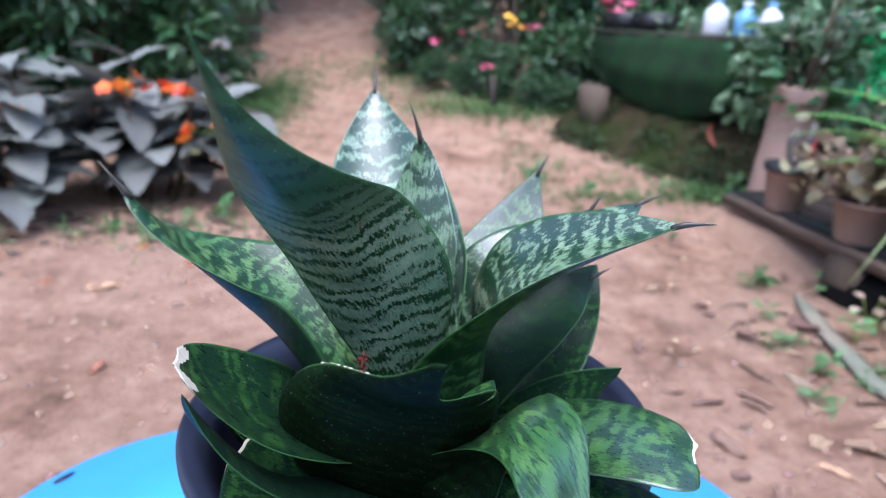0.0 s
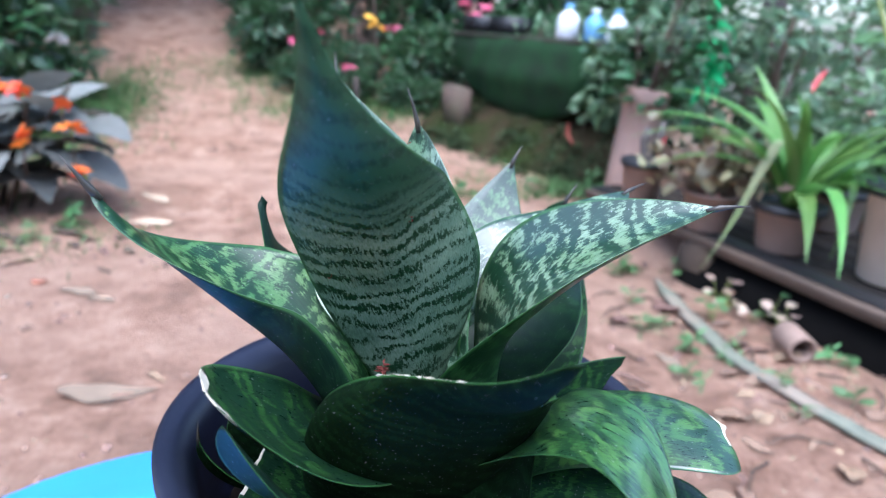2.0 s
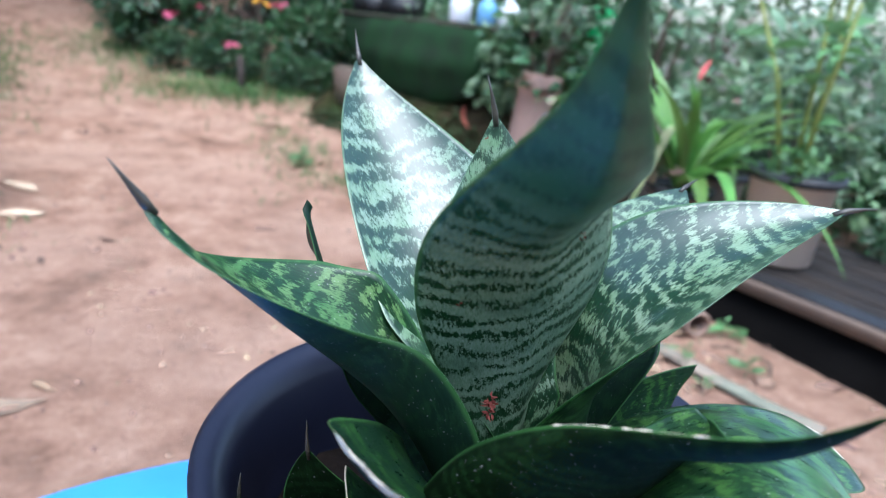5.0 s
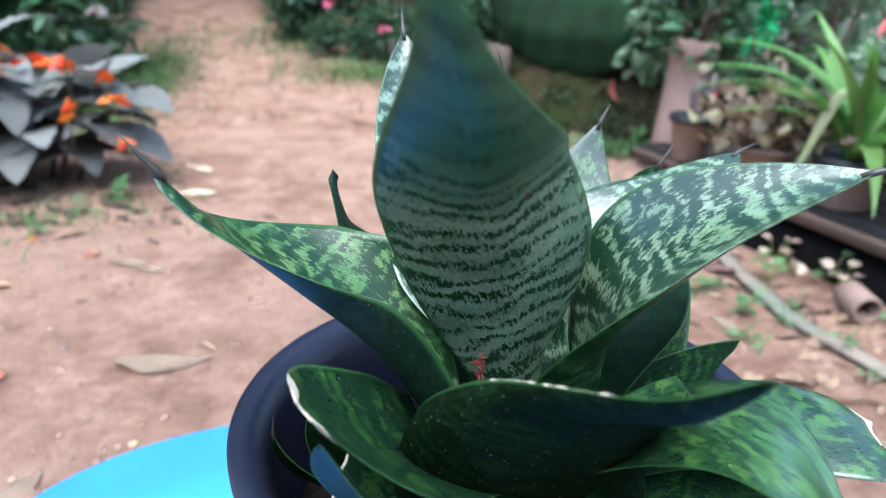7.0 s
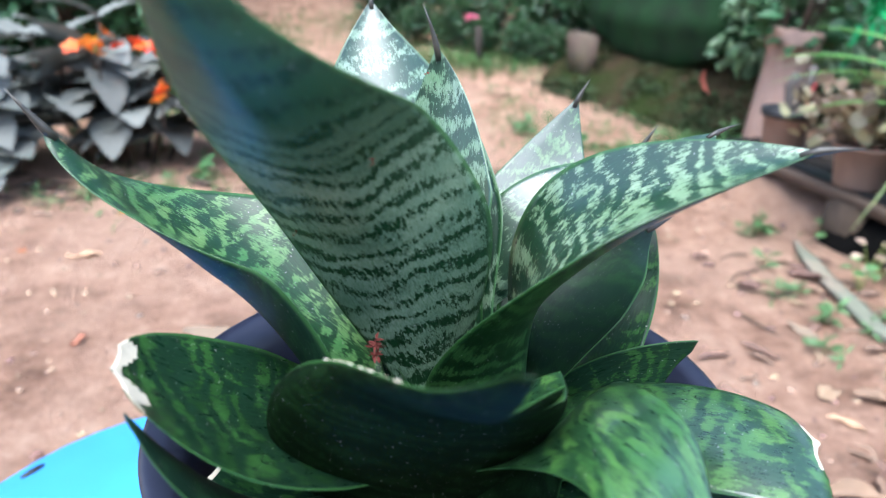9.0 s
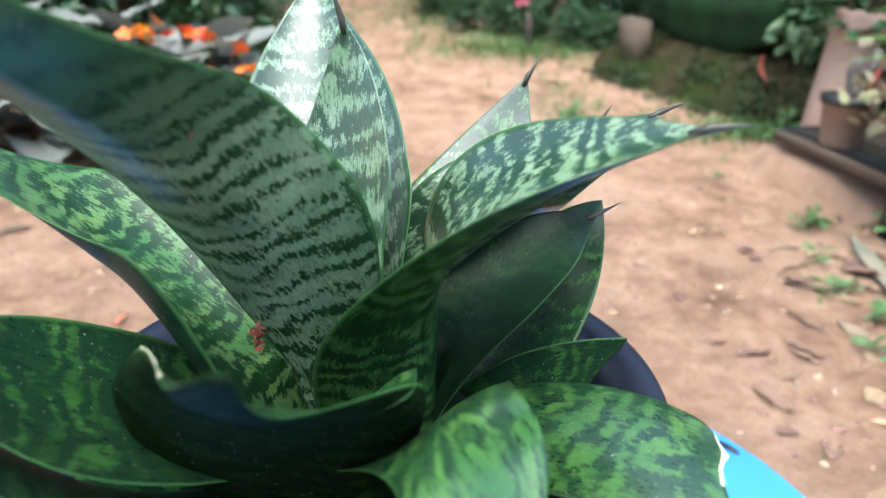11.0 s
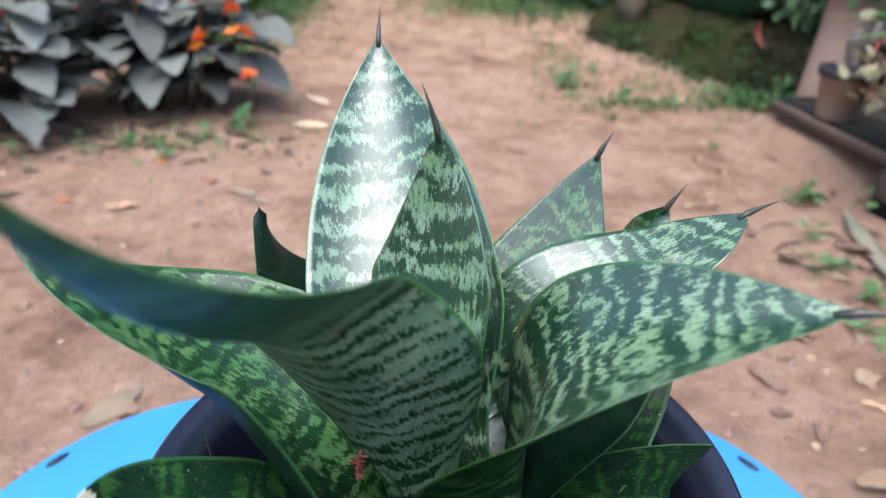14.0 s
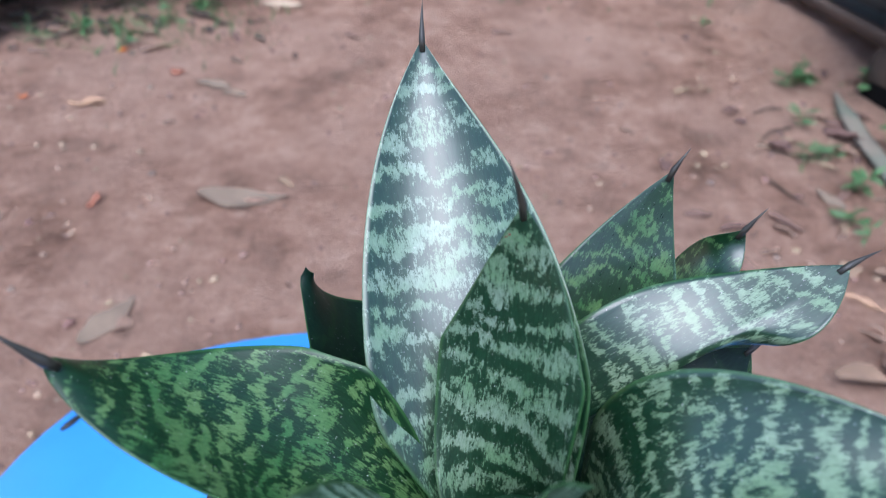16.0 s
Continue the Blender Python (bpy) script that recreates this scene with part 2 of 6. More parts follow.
M_SOIL = soil_mat()
M_CLOD = plain("soil_crumbs", (0.35, 0.225, 0.155), 0.95, 30, 0.35, 0.4, 0.004, isle=True, second=(0.24, 0.14, 0.10))
M_BLOCKER = plain("dull_light_blocker", (0.20, 0.17, 0.14), 0.9, 6, 0.2, 0.3, 0.004)
M_POT = plain("navy_plastic", (0.0085, 0.010, 0.022), 0.36, 60, 0.2, 0.05, 0.001, second=(0.011, 0.013, 0.027))
M_TABLE = plain("blue_plastic", (0.055, 0.265, 0.66), 0.36, 25, 0.08, 0.04, 0.001, second=(0.06, 0.33, 0.72))
M_POTSOIL = plain("potting_soil", (0.016, 0.012, 0.010), 0.95, 120, 0.5, 0.8, 0.004, spec=0.05)
M_CUT = plain("dry_leaf_edge", (0.62, 0.55, 0.42), 0.8, 200, 0.3, 0.3, 0.001)
M_SPIKE = plain("brown_leaf_spike", (0.045, 0.040, 0.030), 0.4, 300, 0.4, 0.1, 0.001)
M_DEBRIS = plain("rust_flower_bits", (0.23, 0.05, 0.032), 0.8, 300, 0.4, 0.2, 0.001)
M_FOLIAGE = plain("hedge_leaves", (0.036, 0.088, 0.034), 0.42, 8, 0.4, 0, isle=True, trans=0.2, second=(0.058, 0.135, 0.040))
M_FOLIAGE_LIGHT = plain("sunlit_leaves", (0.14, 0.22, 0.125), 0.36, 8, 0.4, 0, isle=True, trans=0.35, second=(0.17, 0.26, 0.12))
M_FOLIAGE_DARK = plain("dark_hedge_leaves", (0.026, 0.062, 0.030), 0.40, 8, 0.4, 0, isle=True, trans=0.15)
M_GRASS = plain("grass_blades", (0.085, 0.17, 0.045), 0.6, 8, 0.3, 0, isle=True, trans=0.25)
M_WEED = plain("weed_leaves", (0.12, 0.235, 0.085), 0.55, 20, 0.3, 0, rand=0.3, trans=0.25)
M_GREYLEAF = plain("grey_green_velvet_leaf", (0.182, 0.188, 0.170), 0.7, 25, 0.25, 0.25, 0.004, rand=0.3, spec=0.12, second=(0.130, 0.155, 0.128), trans=0.2)
M_ORANGE = plain("orange_petals", (0.85, 0.20, 0.03), 0.6, 40, 0.2, 0, rand=0.15, second=(0.80, 0.09, 0.03), trans=0.15)
M_YELLOW = plain("yellow_petals", (0.85, 0.45, 0.04), 0.6, 40, 0.2, 0)
M_PINK = plain("pink_petals", (0.65, 0.13, 0.22), 0.6, 40, 0.2, 0, trans=0.15)
M_WHITEFL = plain("white_petals", (0.8, 0.82, 0.78), 0.6, 40, 0.1, 0)
M_STEM = plain("woody_stems", (0.09, 0.06, 0.04), 0.9, 40, 0.4, 0.4, 0.004)
M_GREENSTEM = plain("yellow_green_canes", (0.22, 0.26, 0.06), 0.55, 20, 0.3, 0.1, 0.002)
M_STRAPOLD = plain("yellowing_strap_leaf", (0.23, 0.31, 0.12), 0.55, 25, 0.3, 0.05, trans=0.3, second=(0.38, 0.36, 0.20))
M_STRAP = plain("strap_leaves", (0.115, 0.25, 0.052), 0.45, 15, 0.3, 0.05, rand=0.35, trans=0.3, second=(0.17, 0.29, 0.075))
M_CLAY = plain("weathered_clay", (0.36, 0.23, 0.18), 0.85, 14, 0.25, 0.3, 0.004, second=(0.30, 0.21, 0.17))
M_PALEPOT = plain("faded_plastic_pot", (0.58, 0.46, 0.36), 0.6, 9, 0.18, 0.1, 0.003, rand=0.12, second=(0.34, 0.26, 0.21))
M_BLACK = plain("black_plastic", (0.012, 0.012, 0.013), 0.5, 30, 0.3, 0.1, 0.002)
# near-black that stands in for the deep shade under the bench
M_BENCH_SHADE = plain("bench_shade_black", (0.005, 0.0045, 0.004), 0.9, 30, 0.3, 0.1, 0.002, spec=0.05)
M_RAG = plain("faded_red_cloth", (0.25, 0.06, 0.04), 0.85, 40, 0.3, 0.2, 0.003)
M_WOOD = plain("grey_weathered_timber", (0.042, 0.030, 0.023), 0.85, 12, 0.35, 0.4, 0.004)
M_MOSS = plain("mossy_bank", (0.040, 0.028, 0.015), 0.95, 16, 0.6, 0.9, 0.03, spec=0.1, second=(0.018, 0.029, 0.007))
M_NET = plain("green_shade_cloth", (0.010, 0.036, 0.011), 0.85, 30, 0.25, 0.2, 0.004, spec=0.2, second=(0.010, 0.022, 0.010))
M_LITTER = plain("dry_leaves", (0.20, 0.12, 0.08), 0.85, 25, 0.3, 0.3, 0.003, rand=0.4)
M_STONE = plain("pale_stones", (0.25, 0.17, 0.13), 0.9, 40, 0.25, 0.3, 0.003, rand=0.3)
M_BEGONIA = plain("pink_green_begonia_leaves", (0.23, 0.20, 0.115), 0.5, 14, 0.4, 0, isle=True, trans=0.2, second=(0.35, 0.21, 0.165))
M_STUMP = plain("earth_caked_block", (0.055, 0.036, 0.024), 0.95, 14, 0.4, 0.6, 0.01, second=(0.10, 0.07, 0.045))
M_BEAM = plain("brown_pole", (0.105, 0.070, 0.048), 0.85, 18, 0.35, 0.4, 0.004, second=(0.085, 0.058, 0.042))
M_SHEETED = plain("dirty_black_sheeted_boards", (0.016, 0.013, 0.011), 0.75, 20, 0.5, 0.3, 0.004, spec=0.2, second=(0.028, 0.021, 0.016))
M_MOSSTUFT = plain("moss_tufts", (0.035, 0.058, 0.016), 0.8, 8, 0.4, 0, isle=True, trans=0.15)
M_DRYROUND = plain("dried_round_leaves", (0.42, 0.30, 0.23), 0.8, 30, 0.3, 0.2, 0.002, rand=0.3, second=(0.30, 0.22, 0.15))
M_BROWNPOT = plain("brown_clay_pot", (0.27, 0.18, 0.135), 0.8, 12, 0.25, 0.2, 0.003, second=(0.17, 0.115, 0.09))
M_HOSE = plain("grey_green_strip", (0.15, 0.155, 0.11), 0.75, 20, 0.35, 0.2, 0.002, second=(0.27, 0.20, 0.15))
M_BROMELIAD = plain("red_bract", (0.45, 0.05, 0.05), 0.5, 20, 0.2, 0)
M_WHITEPLASTIC = plain("white_plastic", (0.75, 0.78, 0.80), 0.4, 20, 0.08, 0)
M_BLUEPLASTIC = plain("pale_blue_plastic", (0.16, 0.38, 0.62), 0.4, 20, 0.1, 0)
M_GREENNET = plain("bright_green_mesh", (0.02, 0.42, 0.12), 0.6, 20, 0.2, 0)
M_BARK = plain("grey_bark", (0.10, 0.085, 0.075), 0.9, 15, 0.35, 0.5, 0.01)

# ---- building tools ----
def mesh_of(name, verts, faces, mats, uvs=None, face_mat=None, smooth=True):
    me = bpy.data.meshes.new(name)
    me.from_pydata([tuple(v) for v in verts], [], [tuple(f) for f in faces])
    for m in mats if isinstance(mats, (list, tuple)) else [mats]:
        me.materials.append(m)
    if uvs is not None:
        layer = me.uv_layers.new(name="UVMap")
        idx = np.empty(len(me.loops), dtype=np.int32)
        me.loops.foreach_get("vertex_index", idx)
        layer.data.foreach_set("uv", np.asarray(uvs, dtype=np.float32)[idx].ravel())
    if face_mat is not None:
        me.polygons.foreach_set("material_index", face_mat)
    if smooth:
        me.polygons.foreach_set("use_smooth", [True] * len(me.polygons))
    me.validate()
    me.update()
    return me


def part(name, data, material=None, parent=None, label="", at=None):
    """One mesh object, from a bmesh or from mesh data, under its parent."""
    if isinstance(data, bmesh.types.BMesh):
        me = bpy.data.meshes.new(name)
        data.to_mesh(me)
        data.free()
        me.polygons.foreach_set("use_smooth", [True] * len(me.polygons))
        data = me
    if material is not None and not data.materials:
        data.materials.append(material)
    ob = new(name, data)
    if parent is not None:
        ob.parent = parent
    if at is not None:
        ob.matrix_basis = at
    if label:
        ob["label"] = label
    return ob


def thing(name, label, category, at=None, group="", kind=""):
    ob = new(name)
    ob.empty_display_size = 0.05
    if at is not None:
        ob.matrix_basis = at
    return tagged(ob, label, category, group, kind)


def revolve(profile, n=40, closed=False):
    """A turned body from (radius, height) pairs."""
    verts, faces = [], []
    for r, z in profile:
        for i in range(n):
            a = 2 * math.pi * i / n
            verts.append((r * math.cos(a), r * math.sin(a), z))
    for j in range(len(profile) - 1):
        for i in range(n):
            k = (i + 1) % n
            faces.append((j * n + i, j * n + k, (j + 1) * n + k, (j + 1) * n + i))
    faces.append(tuple(range(n - 1, -1, -1)))
    faces.append(tuple((len(profile) - 1) * n + i for i in range(n)))
    return verts, faces


def tube(points, radii, n=7):
    """A bent tapering rod through points."""
    pts = [Vector(p) for p in points]
    verts, faces = [], []
    for i, p in enumerate(pts):
        t = (pts[min(i + 1, len(pts) - 1)] - pts[max(i - 1, 0)]).normalized()
        a = t.cross(Vector((0.31, 0.95, 0.1))).normalized()
        b = t.cross(a)
        for k in range(n):
            w = 2 * math.pi * k / n
            verts.append(p + radii[i] * (math.cos(w) * a + math.sin(w) * b))
    for i in range(len(pts) - 1):
        for k in range(n):
            q = (k + 1) % n
            faces.append((i * n + k, i * n + q, (i + 1) * n + q, (i + 1) * n + k))
    faces.append(tuple(range(n - 1, -1, -1)))
    faces.append(tuple((len(pts) - 1) * n + k for k in range(n)))
    return verts, faces


def blade(length, width, droop=0.3, fold=0.25, n=7, tip=1.4, base=0.15, across=2, lift=0.0):
    """A leaf along +y from the origin, arching down at the end, folded along its midrib; verts and faces."""
    verts, faces = [], []
    m = 2 * across + 1
    for i in range(n + 1):
        s = i / n
        a = lift - droop * 2 * s
        y, z = length * s * math.cos(a * 0.5), length * s * math.sin(a * 0.5)
        w = width * 0.5 * max(0.012, (base + (1 - base) * min(1, s / 0.4) ** 0.8) * (1 - max(0, (s - 0.35) / 0.65) ** tip))
        for k in range(m):
            v = k / across - 1
            verts.append((v * w, y, z + abs(v) * w * fold))
    for i in range(n):
        for k in range(m - 1):
            a = i * m + k
            faces.append((a, a + 1, a + m + 1, a + m))
    return verts, faces


def gather(pieces):
    """Joins (verts, faces, matrix) pieces into one list."""
    V, F = [], []
    for verts, faces, mat in pieces:
        o = len(V)
        V.extend((mat @ Vector(v))[:] for v in verts)
        F.extend(tuple(i + o for i in f) for f in faces)
    return V, F


def scatter_leaves(shape, spots, rng, size=(0.7, 1.3), up=0.2):
    """Many copies of one leaf shape as one mesh: numpy, one island a leaf. spots: (place, outward direction)."""
    sv, sf = np.array(shape[0]), np.array(shape[1])
    V, F = [], []
    for i, (p, d) in enumerate(spots):
        d = Vector(d) + Vector((rng.uniform(-.7, .7), rng.uniform(-.7, .7), rng.uniform(-.5, .5) + up))
        q = d.to_track_quat("Y", "Z").to_matrix() @ Matrix.Rotation(rng.uniform(-1.2, 1.2), 3, "Y")
        V.append((sv * rng.uniform(*size)) @ np.array(q).T + np.array(p))
        F.append(sf + i * len(sv))
    return np.concatenate(V).tolist(), np.concatenate(F).tolist()


def ground_z(x, y):
    """The yard is level near the table and climbs behind it."""
    k = min(max((x - 2.2) / 2.4, 0.0), 1.0)
    return -0.10 - 0.15 * max(min(x, 40.0) - 4.4, 0.0) + (1 - k * k * (3 - 2 * k)) * 0.02 * max(y - 3.0, 0.0) ** 2 / (1 + 0.02 * max(y - 3.0, 0.0))


def surface(x, y):
    """The trodden surface with its unevenness."""
    return ground_z(x, min(y, 14.0)) + 0.020 * noise.noise((x * 1.3, y * 1.3, 0)) + 0.010 * noise.noise((x * 5, y * 5, 3)) + 0.005 * noise.noise((x * 14, y * 14, 7))


# ---- setting: the ground ----
def build_ground():
    xs = np.concatenate([np.linspace(-60, -5, 28), np.linspace(-4.9, 5.0, 150), np.linspace(5.2, 60, 28)])
    ys = np.concatenate([np.linspace(-60, -1.2, 24), np.linspace(-1.1, 7.0, 130), np.linspace(7.2, 16, 40), np.linspace(16.5, 60, 16)])
    verts = []
    for y in ys:
        for x in xs:
            verts.append((x, y, surface(x, y)))
    n = len(xs)
    faces = [(j * n + i, j * n + i + 1, (j + 1) * n + i + 1, (j + 1) * n + i) for j in range(len(ys) - 1) for i in range(n - 1)]
    return part("ground", mesh_of("ground", verts, faces, M_SOIL))


tagged(build_ground(), "trodden reddish brown bare earth of a yard", "ground", kind="structure")


# an unseen wall, added to close the yard and block low sky light
def build_blocker_wall():
    bm = bmesh.new()
    bmesh.ops.create_cube(bm, size=1, matrix=Matrix.Translation((0, -3.6, 0.9)) @ Matrix.Diagonal((14, 0.2, 3.0, 1)))
    return part("blocker_south", bm, M_BLOCKER)


tagged(build_blocker_wall(), "plain dull wall out of view, added to block low sky light", "wall", kind="structure")


def build_crumbs():
    """Loose crumbs of earth, thickest where the yard is least trodden."""
    rng = np.random.RandomState(33)
    bm = bmesh.new()
    bmesh.ops.create_icosphere(bm, subdivisions=1, radius=1.0)
    bm.verts.ensure_lookup_table()
    sv = np.array([v.co[:] for v in bm.verts])
    sf = np.array([[v.index for v in f.verts] for f in bm.faces])
    bm.free()
    V, F, k = [], [], 0
    while k < 2600:
        x, y = rng.uniform(-2.4, 1.9), 0.9 + 4.6 * rng.rand() ** 1.4
        if noise.noise((x * 2.2, y * 2.2, 9)) + rng.uniform(-0.5, 0.5) < 0.0 or (abs(x) < 0.42 and y < 0.85):
            continue
        size = 0.0025 + 0.009 * rng.rand() ** 3
        q = sv * size * np.array((rng.uniform(0.8, 1.5), rng.uniform(0.8, 1.5), rng.uniform(0.5, 0.8))) * (1 + 0.25 * rng.randn(len(sv), 1))
        V.append(q + np.array((x, y, surface(x, y) + size * 0.25)))
        F.append(sf + k * len(sv))
        k += 1
    return part("earth_crumbs", mesh_of("earth_crumbs", np.concatenate(V).tolist(), np.concatenate(F).tolist(), M_CLOD, smooth=False))


tagged(build_crumbs(), "loose crumbs and clods of reddish earth on the yard", "soil", kind="stuff")


# ---- the blue table ----
def build_table():
    t = thing("plastic_table", "bright blue plastic table with rounded corners, under the potted plant", "table", pose(0.03, 0.385, -0.10, 0, 0, 6))
    half, top, n = 0.416, 0.54, 96
    ring = []
    for i in range(n):
        a = 2 * math.pi * i / n
        c, s = math.cos(a), math.sin(a)
        k = 1 / (abs(c) ** 3.2 + abs(s) ** 3.2) ** (1 / 3.2)
        ring.append((half * k * c, half * k * s))
    prof = [(0.985, top - 0.035), (1.0, top - 0.030), (1.0, top - 0.006), (0.985, top), (0.5, top + 0.0005)]
    verts, faces = [], []
    for k, z in prof:
        verts += [(x * k, y * k, z) for x, y in ring]
    for j in range(len(prof) - 1):
        faces += [(j * n + i, j * n + (i + 1) % n, (j + 1) * n + (i + 1) % n, (j + 1) * n + i) for i in range(n)]
    faces.append(tuple((len(prof) - 1) * n + i for i in range(n)))
    faces.append(tuple(range(n - 1, -1, -1)))
    topo = part("tabletop", mesh_of("tabletop", verts, faces, M_TABLE), parent=t)
    for sx in (-1, 1):
        for sy in (-1, 1):
            v, f = tube([(sx * 0.29, sy * 0.29, top - 0.036), (sx * 0.305, sy * 0.305, 0.25), (sx * 0.32, sy * 0.32, 0.0)], [0.032, 0.028, 0.024], 14)
            part("leg", mesh_of("leg", v, f, M_TABLE), parent=t)
            # moulded slot in the corner of the top
            v, f = revolve([(0.0035, 0), (0.0035, 0.0012)], 12)
            v = [(x * 3.4, y, z) for x, y, z in v]
            part("slot", mesh_of("slot", v, f, M_BLACK), parent=t, at=pose(sx * 0.346, sy * 0.292, top + 0.0002, 0, 0, 55 if sx * sy < 0 else -55), label="dark moulded slot")
    return t


build_table()

# ---- the snake plant in its pot ----
LEAF_B = dict(mid=[(0.059, 0.394, 0.735), (0.041, 0.440, 0.807), (0.015, 0.512, 0.830), (0.011, 0.542, 0.879)],
    side=[(0.635, 0.107, 0.173), (0.658, -0.275, -0.142), (0.985, 0.172, 0.020)], width=0.0482, base=0.55, widest=0.24, taper=1.70, cup=(0.95, 0.60))
LEAF_C = dict(mid=[(0.049, 0.396, 0.727), (0.054, 0.405, 0.766), (0.060, 0.432, 0.830), (0.053, 0.435, 0.866)],
    side=[(0.439, 0.659, 0.089), (0.810, -0.391, 0.373), (0.982, -0.187, -0.006)], width=0.0312, base=0.77, widest=0.56, taper=1.00, cup=(0.95, 0.05))
LEAF_D = dict(mid=[(0.078, 0.430, 0.701), (0.096, 0.471, 0.740), (0.109, 0.505, 0.784), (0.129, 0.520, 0.830)],
    side=[(0.977, -0.122, -0.119), (0.921, -0.207, -0.200), (0.994, -0.109, 0.000)], width=0.0412, base=0.50, widest=0.47, taper=1.05, cup=(0.45, -0.00))
LEAF_E = dict(mid=[(0.079, 0.447, 0.682), (0.112, 0.474, 0.722), (0.141, 0.503, 0.765), (0.165, 0.508, 0.807)],
    side=[(0.877, -0.473, -0.079), (0.251, -0.526, 0.390), (0.282, 0.022, -0.047)], width=0.0308, base=0.50, widest=0.54, taper=1.79, cup=(0.45, 0.17))
LEAF_K = dict(mid=[(0.049, 0.426, 0.723), (0.098, 0.434, 0.769), (0.147, 0.439, 0.807), (0.187, 0.462, 0.825)],
    side=[(0.281, -0.735, -0.617), (0.014, -0.167, -0.157), (-0.192, -0.761, -0.297)], width=0.0366, base=0.55, widest=0.41, taper=1.95, cup=(0.40, 0.10))
LEAF_F = dict(mid=[(0.099, 0.378, 0.675), (0.076, 0.380, 0.778), (0.102, 0.373, 0.813), (0.179, 0.351, 0.845)],
    side=[(-0.912, -0.328, -0.246), (-0.046, -0.401, 0.014), (-0.103, -0.161, -0.102)], width=0.0434, base=1.00, widest=0.54, taper=1.84, cup=(1.07, 0.70))
LEAF_L = dict(mid=[(0.0296, 0.3995, 0.7301), (-0.0296, 0.3921, 0.7755), (-0.0753, 0.3851, 0.8156), (-0.0898, 0.3787, 0.8412)],
    side=[(0.990, 0.243, -0.284), (-0.695, 0.511, 0.517), (0.085, 0.060, 0.090)], width=0.0437, base=1.52, widest=0.40, taper=1.08, cup=(2.45, -0.94))
LEAF_S = dict(mid=[(0.028, 0.456, 0.700), (-0.000, 0.452, 0.744), (-0.024, 0.442, 0.785), (-0.028, 0.450, 0.821)],
    side=[(0.962, 0.274, 0.008), (0.258, 0.511, -0.223), (0.095, -0.138, -0.397)], width=0.0331, base=0.50, widest=0.56, taper=1.00, cup=(0.36, -0.49))
LEAF_G1 = dict(mid=[(0.090, 0.386, 0.708), (0.111, 0.410, 0.746), (0.128, 0.439, 0.766), (0.164, 0.462, 0.776)],
    side=[(0.161, -0.717, -0.484), (0.187, -0.945, -0.269), (0.028, -0.357, -0.553)], width=0.0367, base=0.35, widest=0.42, taper=1.36, cup=(0.88, 0.34))
LEAF_G2 = dict(mid=[(0.106, 0.394, 0.683), (0.124, 0.420, 0.723), (0.142, 0.451, 0.753), (0.169, 0.488, 0.774)],
    side=[(0.595, -0.697, -0.361), (0.315, -0.466, -0.592), (0.680, -0.381, -0.627)], width=0.0262, base=0.65, widest=0.40, taper=2.62, cup=(0.88, 0.66))
LEAF_M = dict(mid=[(0.0180, 0.3619, 0.7169), (0.0122, 0.3321, 0.7445), (-0.0216, 0.3120, 0.7581), (-0.0323, 0.2921, 0.7963)],
    side=[(-0.4511, 0.8086, 0.0147), (-0.3765, 0.6110, 0.1466), (-0.4346, 1.0615, -0.1413)], width=0.0366, base=0.86, widest=0.39, taper=3.90, cup=(0.63, 0.26))
LEAF_I = dict(mid=[(0.092, 0.383, 0.696), (0.131, 0.370, 0.739), (0.176, 0.333, 0.746), (0.200, 0.334, 0.735)],
    side=[(-0.111, -0.894, -0.435), (-0.023, -0.856, -0.098), (0.075, 0.061, -0.041)], width=0.0272, base=0.76, widest=0.67, taper=6.00, cup=(-0.40, -0.17))
LEAF_A = dict(mid=[(0.054, 0.387, 0.742), (0.046, 0.377, 0.789), (0.034, 0.357, 0.826), (0.021, 0.333, 0.856), (0.022, 0.295, 0.873), (0.007, 0.266, 0.899), (0.002, 0.258, 0.926)],
    half=[(-0.016, -0.008, -0.005), (-0.036, 0.004, -0.012), (-0.037, 0.007, -0.010), (-0.031, -0.004, -0.006), (-0.027, -0.002, 0.004), (-0.003, 0.001, 0.002), (0.000, 0.000, 0.000)])


def spline(ctrl, s):
    """Clamped cubic B-spline through numpy."""
    ctrl = np.array(ctrl, dtype=float)
    n, k = len(ctrl), 3
    kn = np.concatenate([[0] * k, np.linspace(0, 1, n - k + 1), [1] * k])
    s = np.clip(s, 0, 1 - 1e-9)
    N = [((kn[i] <= s) & (s < kn[i + 1])).astype(float) for i in range(n + k)]
    for d in range(1, k + 1):
        N = [(0 * s if kn[i + d] == kn[i] else (s - kn[i]) / (kn[i + d] - kn[i]) * N[i])
             + (0 * s if kn[i + d + 1] == kn[i + 1] else (kn[i + d + 1] - s) / (kn[i + d + 1] - kn[i + 1]) * N[i + 1]) for i in range(n + k - d)]
    return np.array(N).T @ ctrl


def unit(a):
    return a / (np.linalg.norm(a, axis=-1, keepdims=True) + 1e-9)


